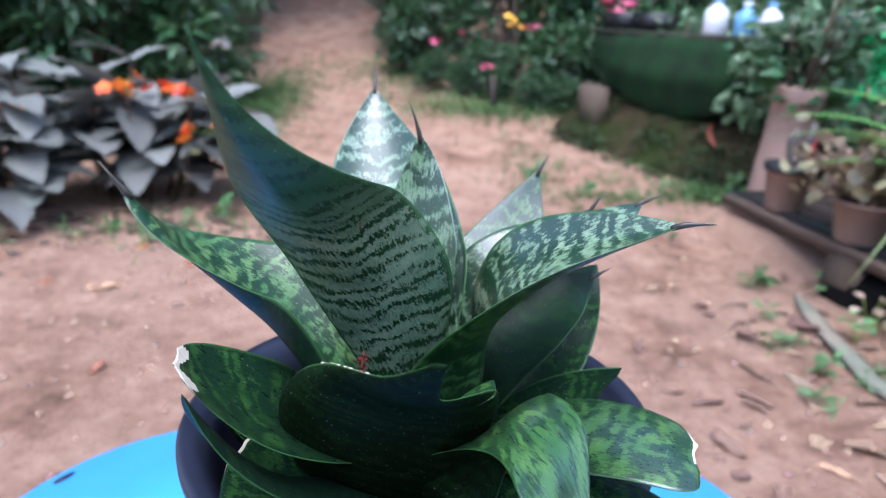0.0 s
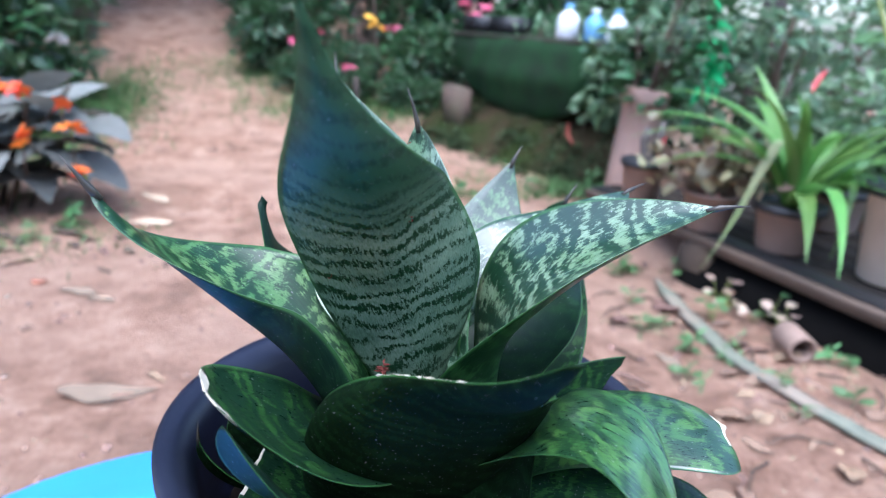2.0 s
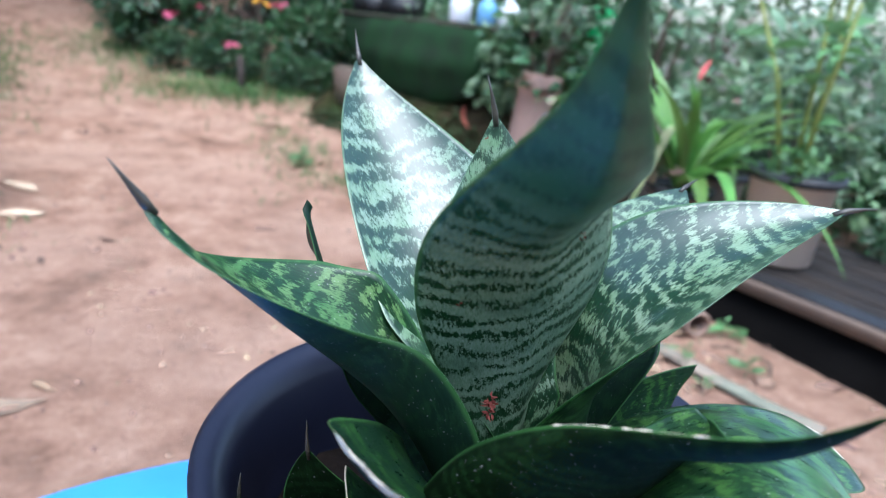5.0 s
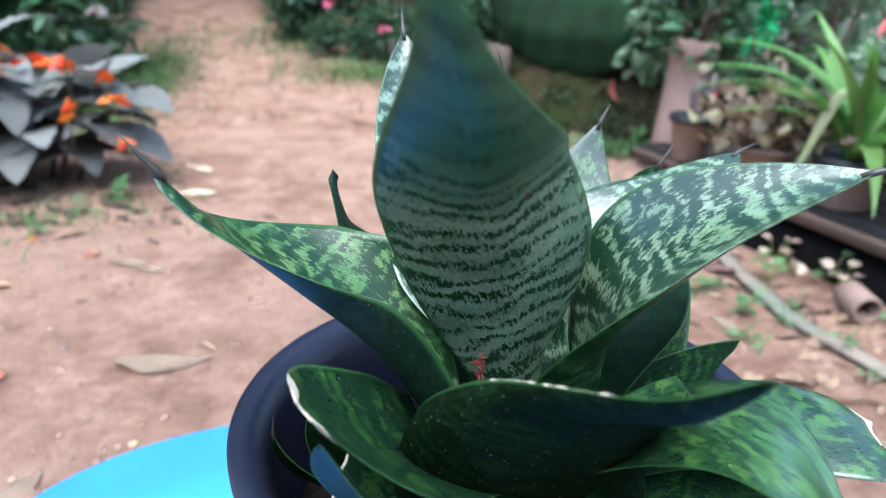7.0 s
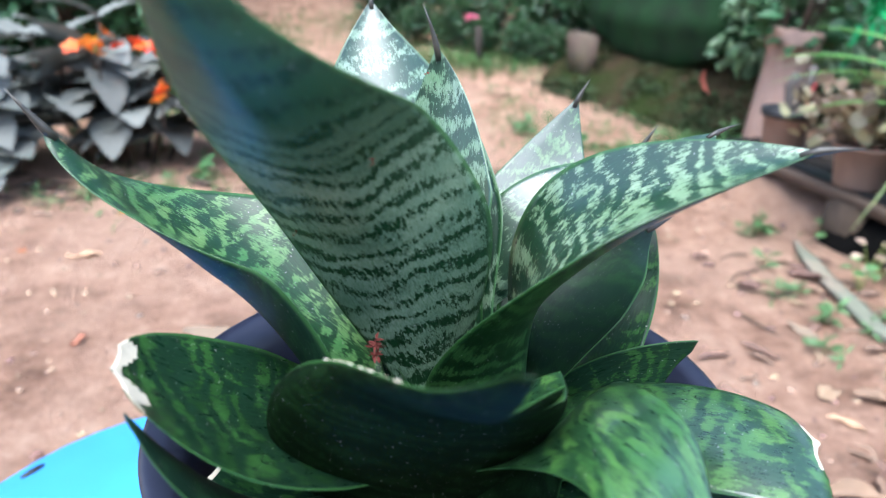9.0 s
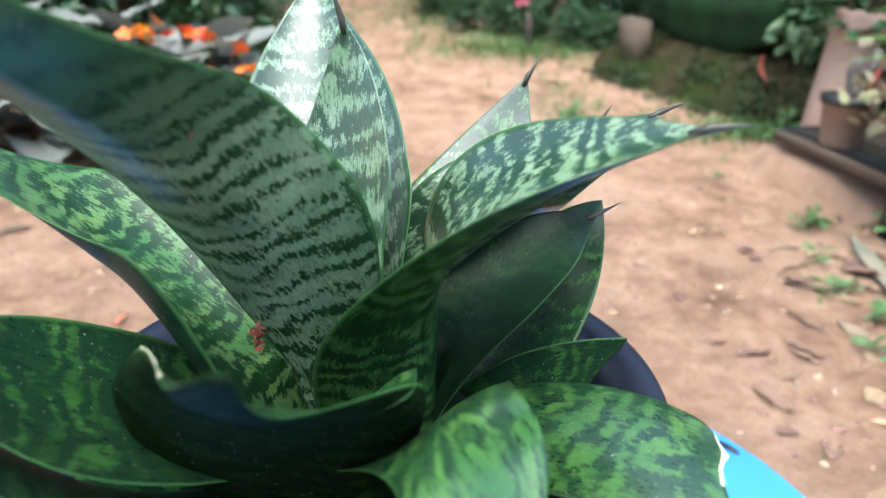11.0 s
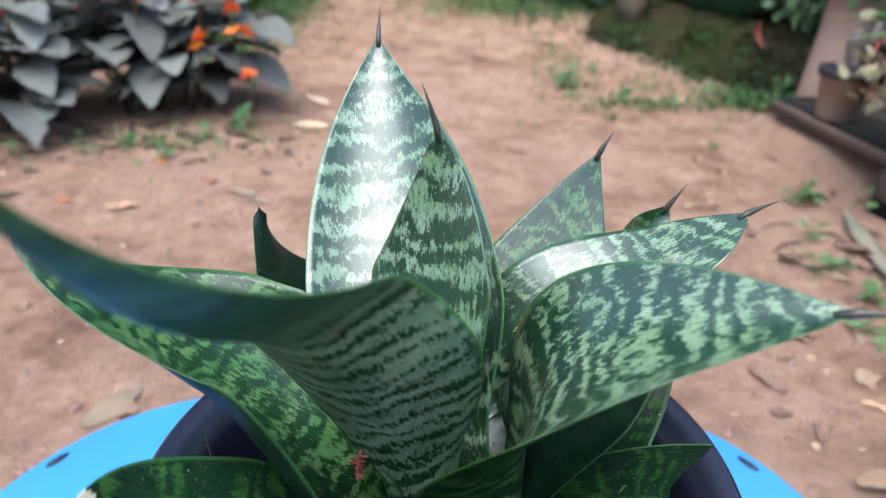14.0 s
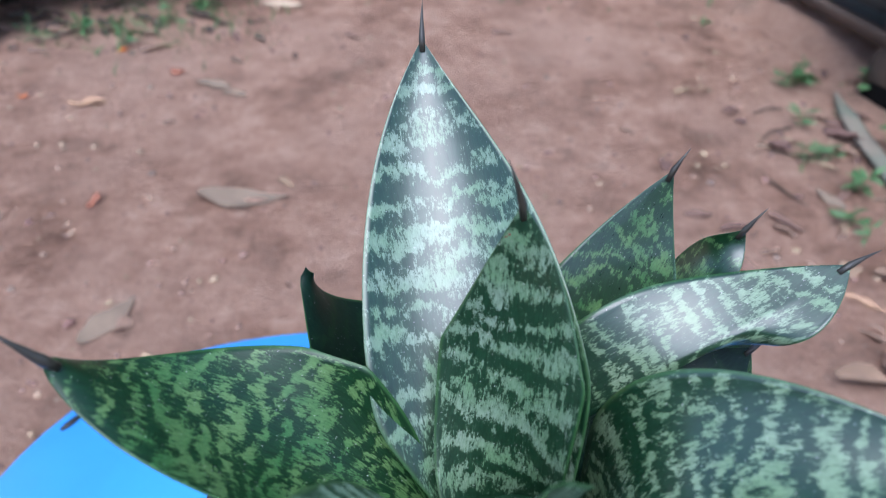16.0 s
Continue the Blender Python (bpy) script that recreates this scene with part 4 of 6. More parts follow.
# hedge on the far bank of the path, pink flowers in it
mid_a = build_shrub("shrub", "leafy mid-green garden shrub at the foot of the slope", "shrub", 1.7, 0.75, 2600, LEAF_SHAPE, M_FOLIAGE, 11, gz(0.35, 7.0))
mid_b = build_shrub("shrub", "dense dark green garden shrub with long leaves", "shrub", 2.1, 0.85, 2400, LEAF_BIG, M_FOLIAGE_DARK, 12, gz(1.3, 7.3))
mid_c = build_shrub("shrub", "low bushy green shrub beside the path", "shrub", 0.9, 0.55, 1700, LEAF_SHAPE, M_FOLIAGE, 13, gz(-0.45, 7.5), low=0.0)
for ob, x, y, rz, s in ((mid_a, -0.55, 8.6, 80, 1.1), (mid_b, 0.5, 8.6, 200, 1.2), (mid_c, 0.75, 6.5, 120, 0.85), (mid_a, 2.3, 7.4, 150, 1.25), (mid_b, 3.4, 7.6, 40, 1.3),
                        (mid_c, 0.15, 6.75, 10, 0.6), (mid_c, -0.95, 8.8, 60, 0.9), (mid_b, -0.9, 10.6, 300, 1.2), (mid_a, -0.2, 10.0, 20, 1.4), (mid_a, 1.6, 9.2, 250, 1.6), (mid_b, 3.0, 9.4, 90, 1.6),
                        (mid_c, 1.5, 6.3, 220, 1.1), (mid_c, 2.1, 6.0, 330, 1.2),
                        (mid_c, -0.42, 6.85, 40, 0.42), (mid_c, -0.12, 6.68, 170, 0.38), (mid_c, 0.20, 6.50, 260, 0.40), (mid_c, 0.52, 6.30, 95, 0.42), (mid_c, 0.80, 6.08, 310, 0.40), (mid_c, -0.78, 7.5, 200, 0.5)):
    copy_thing(ob, gz(x, y, 0, rz, s))

# dark hedge behind the flowering bush
left_a = build_shrub("shrub", "dense dark green shrub in deep shade", "shrub", 1.9, 0.85, 2600, LEAF_BIG, M_FOLIAGE, 21, gz(-2.75, 5.0), low=0.0)
left_b = build_shrub("shrub", "dark shrub with narrow hanging leaves", "shrub", 1.7, 0.7, 2200, LEAF_NARROW, M_FOLIAGE, 22, gz(-2.55, 6.2), low=0.0)
for ob, x, y, rz, s in ((left_a, -3.7, 4.6, 70, 1.1), (left_a, -4.6, 4.2, 160, 1.2), (left_b, -3.2, 7.3, 200, 1.2), (left_a, -3.9, 6.2, 20, 1.4), (left_b, -4.2, 8.6, 90, 1.5),
                        (left_a, -3.4, 10.2, 110, 1.4), (left_a, -5.4, 6.0, 250, 1.6), (left_b, -3.2, 12.0, 10, 1.6), (left_b, -2.35, 5.2, 300, 0.55)):
    copy_thing(ob, gz(x, y, 0, rz, s))

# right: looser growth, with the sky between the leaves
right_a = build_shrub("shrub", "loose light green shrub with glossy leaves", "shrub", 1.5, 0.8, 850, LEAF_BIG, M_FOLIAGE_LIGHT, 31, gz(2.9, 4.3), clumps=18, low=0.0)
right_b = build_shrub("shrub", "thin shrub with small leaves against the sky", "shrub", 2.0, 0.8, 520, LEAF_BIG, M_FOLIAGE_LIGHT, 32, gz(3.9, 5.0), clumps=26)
for ob, x, y, rz, s in ((right_a, 3.3, 3.2, 60, 0.9), (right_a, 3.9, 2.4, 190, 0.8), (right_b, 6.6, 6.4, 10, 1.2), (right_a, 2.35, 5.2, 280, 0.85), (right_b, 6.4, 3.0, 200, 1.0),
                        (right_a, 2.7, 2.9, 330, 0.6)):
    copy_thing(ob, gz(x, y, 0, rz, s))


def build_tree(seed, at):
    """A garden tree with a bare trunk and a high open crown."""
    r = rng_of(seed)
    t = thing("tree", "tall garden tree with a grey trunk and high leaves", "tree", at, "trees behind the garden")
    v, f = tube([(0, 0, -0.4), (0.03, 0, 1.2), (-0.05, 0.05, 2.8), (0.1, 0, 4.6)], [0.16, 0.12, 0.10, 0.05], 12)
    part("trunk", mesh_of("trunk", v, f, M_BARK), parent=t)
    spots, heads = crown_spots(r, (0, 0, 4.4), (1.9, 1.7, 1.5), 3800, 34)
    for h in heads[:12]:
        v, f = tube([(0, 0, 2.4 + r.uniform(0, 1)), (h.x * 0.5, h.y * 0.5, h.z * 0.85), h], [0.05, 0.035, 0.01], 6)
        part("limb", mesh_of("limb", v, f, M_BARK), parent=t)
    v, f = scatter_leaves(LEAF_BIG, spots, r, (1.0, 1.9))
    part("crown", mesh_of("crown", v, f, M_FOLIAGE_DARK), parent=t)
    return t


tree = build_tree(41, gz(4.1, 6.4, 0))
# last copy: added so that its crown, out of view, shades the path
for x, y, rz, s in ((1.2, 12.0, 140, 1.3), (-5.2, 9.0, 220, 1.2), (11.5, 6.4, 300, 1.1), (-7.5, 6.0, 10, 1.3), (4.0, 12.5, 90, 1.4), (-4.6, 14.0, 30, 1.4), (-1.0, 15.5, 200, 1.4), (-2.95, 8.7, 150, 1.45)):
    copy_thing(tree, gz(x, y, 0, rz, s))

# pink and yellow flowers among the far shrubs
pink = flower_mesh("flower_head", 4, 5, M_PINK, 0.03, 51, 1.6)
for i, (x, y, z) in enumerate(((-0.40, 6.75, 0.62), (-0.14, 6.85, 0.70), (0.45, 6.2, 0.78), (1.02, 5.9, 1.02), (1.20, 5.8, 0.99), (1.12, 5.85, 0.93), (-0.62, 7.4, 0.66), (0.1, 6.5, 0.42))):
    tagged(part("flower_head", pink, at=pose(x, y, z, 0, 0, 40 * i)), "small pink flower head among green shrub leaves", "flower", "pink flowers in the shrubs")
yel = flower_mesh("flower_head", 5, 5, M_YELLOW, 0.035, 52, 1.5)
tagged(part("flower_head", yel, at=pose(0.30, 6.25, 0.83)), "yellow flower head among dark shrub leaves", "flower")
whi = flower_mesh("flower_head", 3, 5, M_WHITEFL, 0.022, 53, 1.5)
tagged(part("flower_head", whi, at=pose(-1.55, 4.35, 0.70)), "single white flower on the shaded bank", "flower")


def build_grey_bush(seed, at, stems, heads):
    """Low bush of big velvety grey-green leaves in pairs, with orange heads."""
    r = rng_of(seed)
    t = thing("flowering_bush", "low bush with large grey-green velvety leaves and orange flowers", "bush", at, "orange flowering bushes")
    meshes = []
    for k in range(4):
        v, f = blade(r.uniform(0.34, 0.44), r.uniform(0.18, 0.225), r.uniform(0.25, 0.55), 0.14, n=12, across=4, tip=2.6, base=0.42)
        v = [(x, y, z + 0.006 * math.sin(y * 95) * min(1, abs(x) * 40)) for x, y, z in v]
        meshes.append(mesh_of("leaf", v, f, M_GREYLEAF))
    inv = t.matrix_basis.inverted()
    for sx, sy, h in stems:
        lean = Vector((r.uniform(-.12, .12), r.uniform(-.12, .12), 0))
        pts = [Vector((sx * 0.5, sy * 0.5, -0.03)), Vector((sx * 0.8, sy * 0.8, h * 0.5)), Vector((sx, sy, h)) + lean]
        v, f = tube(pts, [0.012, 0.010, 0.006], 8)
        part("stem", mesh_of("stem", v, f, M_STEM), parent=t)
        turn = r.uniform(0, 180)
        for k in range(4):
            s = 0.45 + 0.55 * k / 3
            p = pts[1].lerp(pts[2], (s - 0.5) * 2) if s > 0.5 else pts[0].lerp(pts[1], s * 2)
            for side in (0, 180):
                a = turn + side + r.uniform(-18, 18)
                m = pose(*p, r.uniform(-16, 20) + (34 if k == 3 else 14), r.uniform(-20, 20), a) @ Matrix.Scale(r.uniform(0.80, 1.20) * (1.06 - 0.05 * k), 4)
                part("leaf", r.choice(meshes), parent=t, at=m)
            turn += 90 + r.uniform(-15, 15)
    for i, (p, n) in enumerate(heads):
        q = inv @ Vector(p)
        v, f = tube([(0, 0, -0.035), (0.002, 0, -0.015), (0, 0, 0.004)], [0.005, 0.009, 0.006], 8)
        fh = part("flower_head", mesh_of("flower_head", v, f, M_GREENSTEM), parent=t, at=Matrix.Translation(q), label="cluster of orange flowers")
        for k in range(n + 1):
            sp = 0.010 + 0.006 * n
            part("flower", flower_mesh("flower", 1, 5, M_ORANGE, 0.0, seed * 100 + i * 10 + k, 1.65), parent=fh, at=pose(r.gauss(0, sp), r.gauss(0, sp), r.gauss(0.004, sp * 0.6)))
        v, f = tube([q + Vector((0, 0, -0.16)), q + Vector((0.004, 0, -0.06)), q], [0.004, 0.004, 0.005], 6)
        part("flower_stalk", mesh_of("flower_stalk", v, f, M_STEM), parent=t)
        if n > 3:
            part("bud", flower_mesh("bud", 2, 5, M_YELLOW, 0.02, i, 0.8), parent=fh, at=pose(0.02, -0.02, 0.015), label="yellow opening bud")
    return t


build_grey_bush(61, gz(-1.72, 3.48), [(-0.28, -0.08, 0.52), (-0.02, 0.0, 0.72), (0.30, 0.04, 0.5), (-0.38, 0.12, 0.6), (0.02, 0.02, 0.60), (0.24, 0.18, 0.48), (-0.1, 0.28, 0.50), (0.40, 0.16, 0.42), (0.12, -0.08, 0.44), (-0.2, 0.12, 0.6), (0.12, 0.3, 0.5)],
                [((-1.64, 3.28, 0.53), 6), ((-1.34, 3.28, 0.52), 2), ((-1.37, 3.28, 0.30), 3), ((-1.19, 3.28, 0.46), 1), ((-1.16, 3.28, 0.364), 2), ((-1.125, 3.28, 0.16), 1), ((-1.59, 3.62, 0.47), 3)])
build_grey_bush(62, gz(-2.30, 3.15), [(-0.3, 0.0, 0.50), (0.2, 0.1, 0.62), (-0.1, 0.25, 0.65), (0.02, 0.06, 0.55), (0.26, -0.06, 0.40), (0.05, -0.12, 0.36), (0.3, 0.2, 0.45)],
                [((-2.15, 3.28, 0.245), 6), ((-2.25, 3.28, 0.385), 5), ((-2.13, 3.26, 0.13), 3)])
build_grey_bush(63, gz(-2.85, 3.45), [(-0.2, 0.0, 0.55), (0.1, 0.1, 0.6), (0.2, -0.1, 0.4), (0.0, -0.25, 0.35)], [((-2.75, 3.3, 0.55), 5)])


# ---- grass, weeds and litter on the ground ----
def grass_patch(name, label, cx, cy, rx, ry, count, seed, h=0.09):
    r = rng_of(seed)
    shape = blade(h, 0.007, 0.6, 0.2, n=3, across=1, tip=1.2, base=0.6)
    spots = []
    for i in range(count):
        x, y = cx + r.gauss(0, rx), cy + r.gauss(0, ry)
        spots.append(((x, y, surface(x, y) - 0.008), (r.uniform(-.5, .5), r.uniform(-.5, .5), 1.6)))
    v, f = scatter_leaves(shape, spots, r, (0.5, 1.5), up=0.4)
    tagged(part(name, mesh_of(name, v, f, M_GRASS)), label, "grass", kind="stuff")


grass_patch("grass", "short thick grass on the bank beside the path", -1.95, 5.7, 0.24, 0.85, 6000, 71)
grass_patch("grass", "sparse grass creeping over bare earth", 0.45, 4.5, 0.14, 0.5, 420, 72, 0.06)
grass_patch("grass", "small tufts of grass on trodden earth", 0.85, 3.95, 0.22, 0.06, 320, 78, 0.06)
grass_patch("grass", "small tufts of grass below the bank", 1.42, 4.02, 0.16, 0.08, 420, 79, 0.08)
grass_patch("grass", "grass fringe along the foot of the hedge", 0.1, 6.15, 0.45, 0.25, 1800, 73, 0.11)
grass_patch("grass", "grass fringe along the foot of the mossy bank", 1.35, 4.55, 0.25, 0.35, 420, 74, 0.07)
grass_patch("grass", "thin grass at the foot of the flowering bush", -1.35, 3.05, 0.28, 0.18, 260, 75, 0.06)
grass_patch("grass", "grass fringe along the foot of the hedge", -0.7, 7.6, 0.35, 0.5, 1800, 76, 0.11)


def build_weed_meshes():
    out = []
    for k in range(4):
        r = rng_of(80 + k)
        spots = []
        for i in range(9 + 3 * k):
            a, h = r.uniform(0, 6.3), r.uniform(0.01, 0.075)
            spots.append(((0.02 * math.cos(a) * r.random(), 0.02 * math.sin(a) * r.random(), h), (math.cos(a), math.sin(a), r.uniform(0.1, 0.9))))
        shape = blade(0.055, 0.022 if k % 2 else 0.012, 0.5, 0.3, n=4, across=1)
        out.append((scatter_leaves(shape, spots, r, (0.6, 1.3)), tube([(0, 0, -0.01), (0.004, 0, 0.04), (0, 0.006, 0.085)], [0.0025, 0.002, 0.001], 5)))
    return out


WEEDS = build_weed_meshes()
weed_data = [(mesh_of("leaves", *w, M_WEED), mesh_of("stem", *s, M_WEED)) for w, s in WEEDS]


def build_weed(x, y, kind, s, rz):
    t = thing("weed", "small bright green weed seedling in bare earth", "weed", gz(x, y, 0.0, rz, s), "weeds on the yard")
    part("leaves", weed_data[kind][0], parent=t)
    part("stem", weed_data[kind][1], parent=t)


r = rng_of(90)
for x, y, s in ((1.24, 2.70, 1.25), (1.28, 2.74, 0.9), (1.20, 2.72, 0.7), (1.15, 2.38, 0.95), (1.12, 2.13, 0.8), (1.07, 2.10, 0.9), (1.17, 2.16, 0.7), (1.18, 1.95, 0.9), (1.26, 1.89, 0.7), (1.07, 1.775, 0.8), (1.09, 1.715, 0.6),
                (1.33, 1.70, 0.9), (1.62, 1.86, 0.9), (1.66, 1.82, 0.6), (1.36, 1.97, 0.8), (1.50, 1.60, 0.9), (1.30, 1.55, 0.6), (0.42, 4.15, 1.2), (0.9, 4.2, 1.0), (1.2, 4.0, 1.4), (1.45, 3.85, 1.5), (1.62, 4.05, 1.9),
                (-2.0, 2.75, 1.1), (-2.15, 2.6, 1.0), (-1.75, 2.85, 0.9), (-1.2, 3.3, 1.1), (-1.5, 3.0, 0.9), (0.25, 5.2, 1.2), (-1.7, 4.6, 1.6), (0.62, 3.6, 0.6), (1.05, 3.3, 0.6), (1.55, 3.95, 2.0),
                (-1.38, 2.84, 1.0), (-1.30, 3.12, 1.1), (-1.18, 3.22, 0.9), (-1.24, 3.42, 1.1), (-1.62, 2.94, 0.9), (-1.82, 2.92, 0.9), (-1.05, 3.58, 1.0),
                (0.45, 4.20, 1.2), (0.72, 4.00, 1.1), (0.98, 3.92, 1.1)):
    build_weed(x, y, r.randrange(4), s, r.uniform(0, 360))


def dry_leaf_mesh(seed, length, width):
    r = rng_of(seed)
    v, f = blade(length, width, r.uniform(-0.25, 0.10) * (seed % 2), r.uniform(0.05, 0.3) + 0.45 * (seed % 2), n=10, across=3, tip=r.uniform(1.5, 3.0), base=0.35)
    # curled, wavy and ragged as it dried
    v = [(x * (1 + 0.35 * noise.noise((0, y * 45, seed))) + 0.012 * math.sin(y * 28 + seed), y, z + 0.016 * noise.noise((x * 30, y * 26, seed)) + 0.005) for x, y, z in v]
    return mesh_of("dry_leaf", v, f, M_LITTER)


litter = [dry_leaf_mesh(100 + i, 0.08 + 0.025 * (i % 4), 0.034 + 0.012 * (i % 5)) for i in range(12)]
M_MOULD = plain("dark_leaf_mould", (0.075, 0.05, 0.035), 0.9, 25, 0.4, 0.3, 0.003, rand=0.4)
mould = []
for data in litter:
    data = data.copy()
    data.materials.clear()
    data.materials.append(M_MOULD)
    mould.append(data)
PALE = plain("pale_yellow_leaf", (0.50, 0.37, 0.25), 0.85, 30, 0.3, 0.3, 0.003, second=(0.36, 0.25, 0.17))
DULL = plain("dull_rotting_leaf", (0.21, 0.15, 0.10), 0.9, 30, 0.4, 0.3, 0.003, second=(0.12, 0.08, 0.055))
for x, y, s, rz in ((-0.73, 1.79, 2.6, -84), (-0.79, 1.22, 1.7, -12), (-0.77, 3.36, 2.2, 100), (-0.86, 3.72, 2.4, 60), (-0.84, 2.47, 1.5, 85), (-1.41, 5.76, 1.6, 90), (-0.77, 2.43, 1.2, 95), (1.10, 1.86, 1.1, 30), (1.22, 1.58, 0.9, 110)):
    flat_leaf = blade(0.10, 0.042, -0.02, 0.12, n=14, across=3, tip=1.5, base=0.2)
    flat = [(a * (1 + 0.3 * noise.noise((0, b * 50, x * 9))) + 0.008 * math.sin(b * 30 + x * 9), b, c + 0.007 * noise.noise((a * 30, b * 30, y * 7)) + 0.004) for a, b, c in flat_leaf[0]]
    tagged(part("dry_leaf", mesh_of("dry_leaf", flat, flat_leaf[1], PALE if y > 3.0 else DULL), at=gz(x, y, 0.0, rz, s)), "large pale dry leaf lying on bare earth" if y > 3.0 else "dull brown rotting leaf pressed into bare earth", "leaf", "dry leaves on the yard")
M_RUST = plain("rust_red_leaf", (0.27, 0.10, 0.055), 0.85, 30, 0.35, 0.3, 0.003, second=(0.18, 0.07, 0.045))
M_TAN = plain("orange_tan_leaf", (0.42, 0.25, 0.145), 0.85, 30, 0.3, 0.3, 0.003, second=(0.40, 0.23, 0.14))
for k, (x, y, rz, s, mat, lab) in enumerate(((-0.994, 1.70, 20, 0.95, M_RUST, "rust-red curled leaf lying on bare earth"), (-1.24, 2.305, 80, 1.0, M_TAN, "tan dry leaf lying on bare earth"),
                                             (-1.06, 2.60, 140, 0.7, M_RUST, "rust-red curled leaf lying on bare earth"), (1.02, 1.45, 60, 0.7, M_TAN, "tan dry leaf lying on bare earth"))):
    data = litter[k * 2].copy()
    data.materials.clear()
    data.materials.append(mat)
    tagged(part("dry_leaf", data, at=gz(x, y, 0.0, rz, s)), lab, "leaf", "dry leaves on the yard")
petal = mesh_of("petal", *blade(0.05, 0.038, 0.3, 0.3, n=5, across=2, tip=2.5, base=0.5), M_ORANGE)
for x, y, rz in ((-1.53, 2.325, 30), (-1.36, 2.78, 120)):
    tagged(part("petal", petal, at=gz(x, y, 0.006, rz)), "fallen orange petal on bare earth", "petal", "fallen petals")
for i in range(255):
    if i < 120:
        x, y = 1.30 + r.gauss(0, 0.26) - (0.12 if i % 2 else 0), 1.85 + r.gauss(0, 0.5)
    elif i < 235:
        x, y = -1.72 + r.gauss(0, 0.42), 3.02 + r.gauss(0, 0.17)
    else:
        x, y = r.uniform(-1.6, 1.0), r.uniform(1.2, 5.5)
    if abs(x) < 0.46 and y < 0.95:
        continue
    tagged(part("dry_leaf", (mould if 120 <= i < 235 and i % 2 else litter)[r.randrange(12)], at=gz(x, y, 0.0, r.uniform(0, 360), r.uniform(0.35, 0.95))), "curled brown dry leaf lying on bare earth", "leaf", "dry leaves on the yard")


def pebble_mesh(seed):
    bm = bmesh.new()
    bmesh.ops.create_icosphere(bm, subdivisions=2, radius=1.0)
    for v in bm.verts:
        v.co *= 1 + 0.28 * noise.noise(v.co * 1.3 + Vector((seed, 0, 0)))
        v.co.z *= 0.55
    me = bpy.data.meshes.new("stone")
    bm.to_mesh(me)
    bm.free()
    me.materials.append(M_STONE)
    return me


pebbles = [pebble_mesh(i * 3.1) for i in range(4)]
for i in range(70):
    x, y = r.uniform(-1.9, 1.6), r.uniform(0.95, 5.0)
    tagged(part("stone", pebbles[i % 4], at=gz(x, y, 0.002, r.uniform(0, 360), r.uniform(0.004, 0.012))), "small pale stone half sunk in red earth", "stone", "stones on the yard")
for i in range(14):
    x, y, a, L = r.uniform(0.9, 1.6), r.uniform(1.3, 2.6), r.uniform(0, 6.3), r.uniform(0.08, 0.25)
    z = surface(x, y) + 0.004
    v, f = tube([(0, 0, 0), (L * 0.5 * math.cos(a), L * 0.5 * math.sin(a), 0.008), (L * math.cos(a + .2), L * math.sin(a + .2), 0)], [0.004, 0.0035, 0.002], 6)
    tagged(part("twig", mesh_of("twig", v, f, M_STEM), at=pose(x, y, z)), "thin dry twig lying on bare earth", "twig", "twigs on the yard")


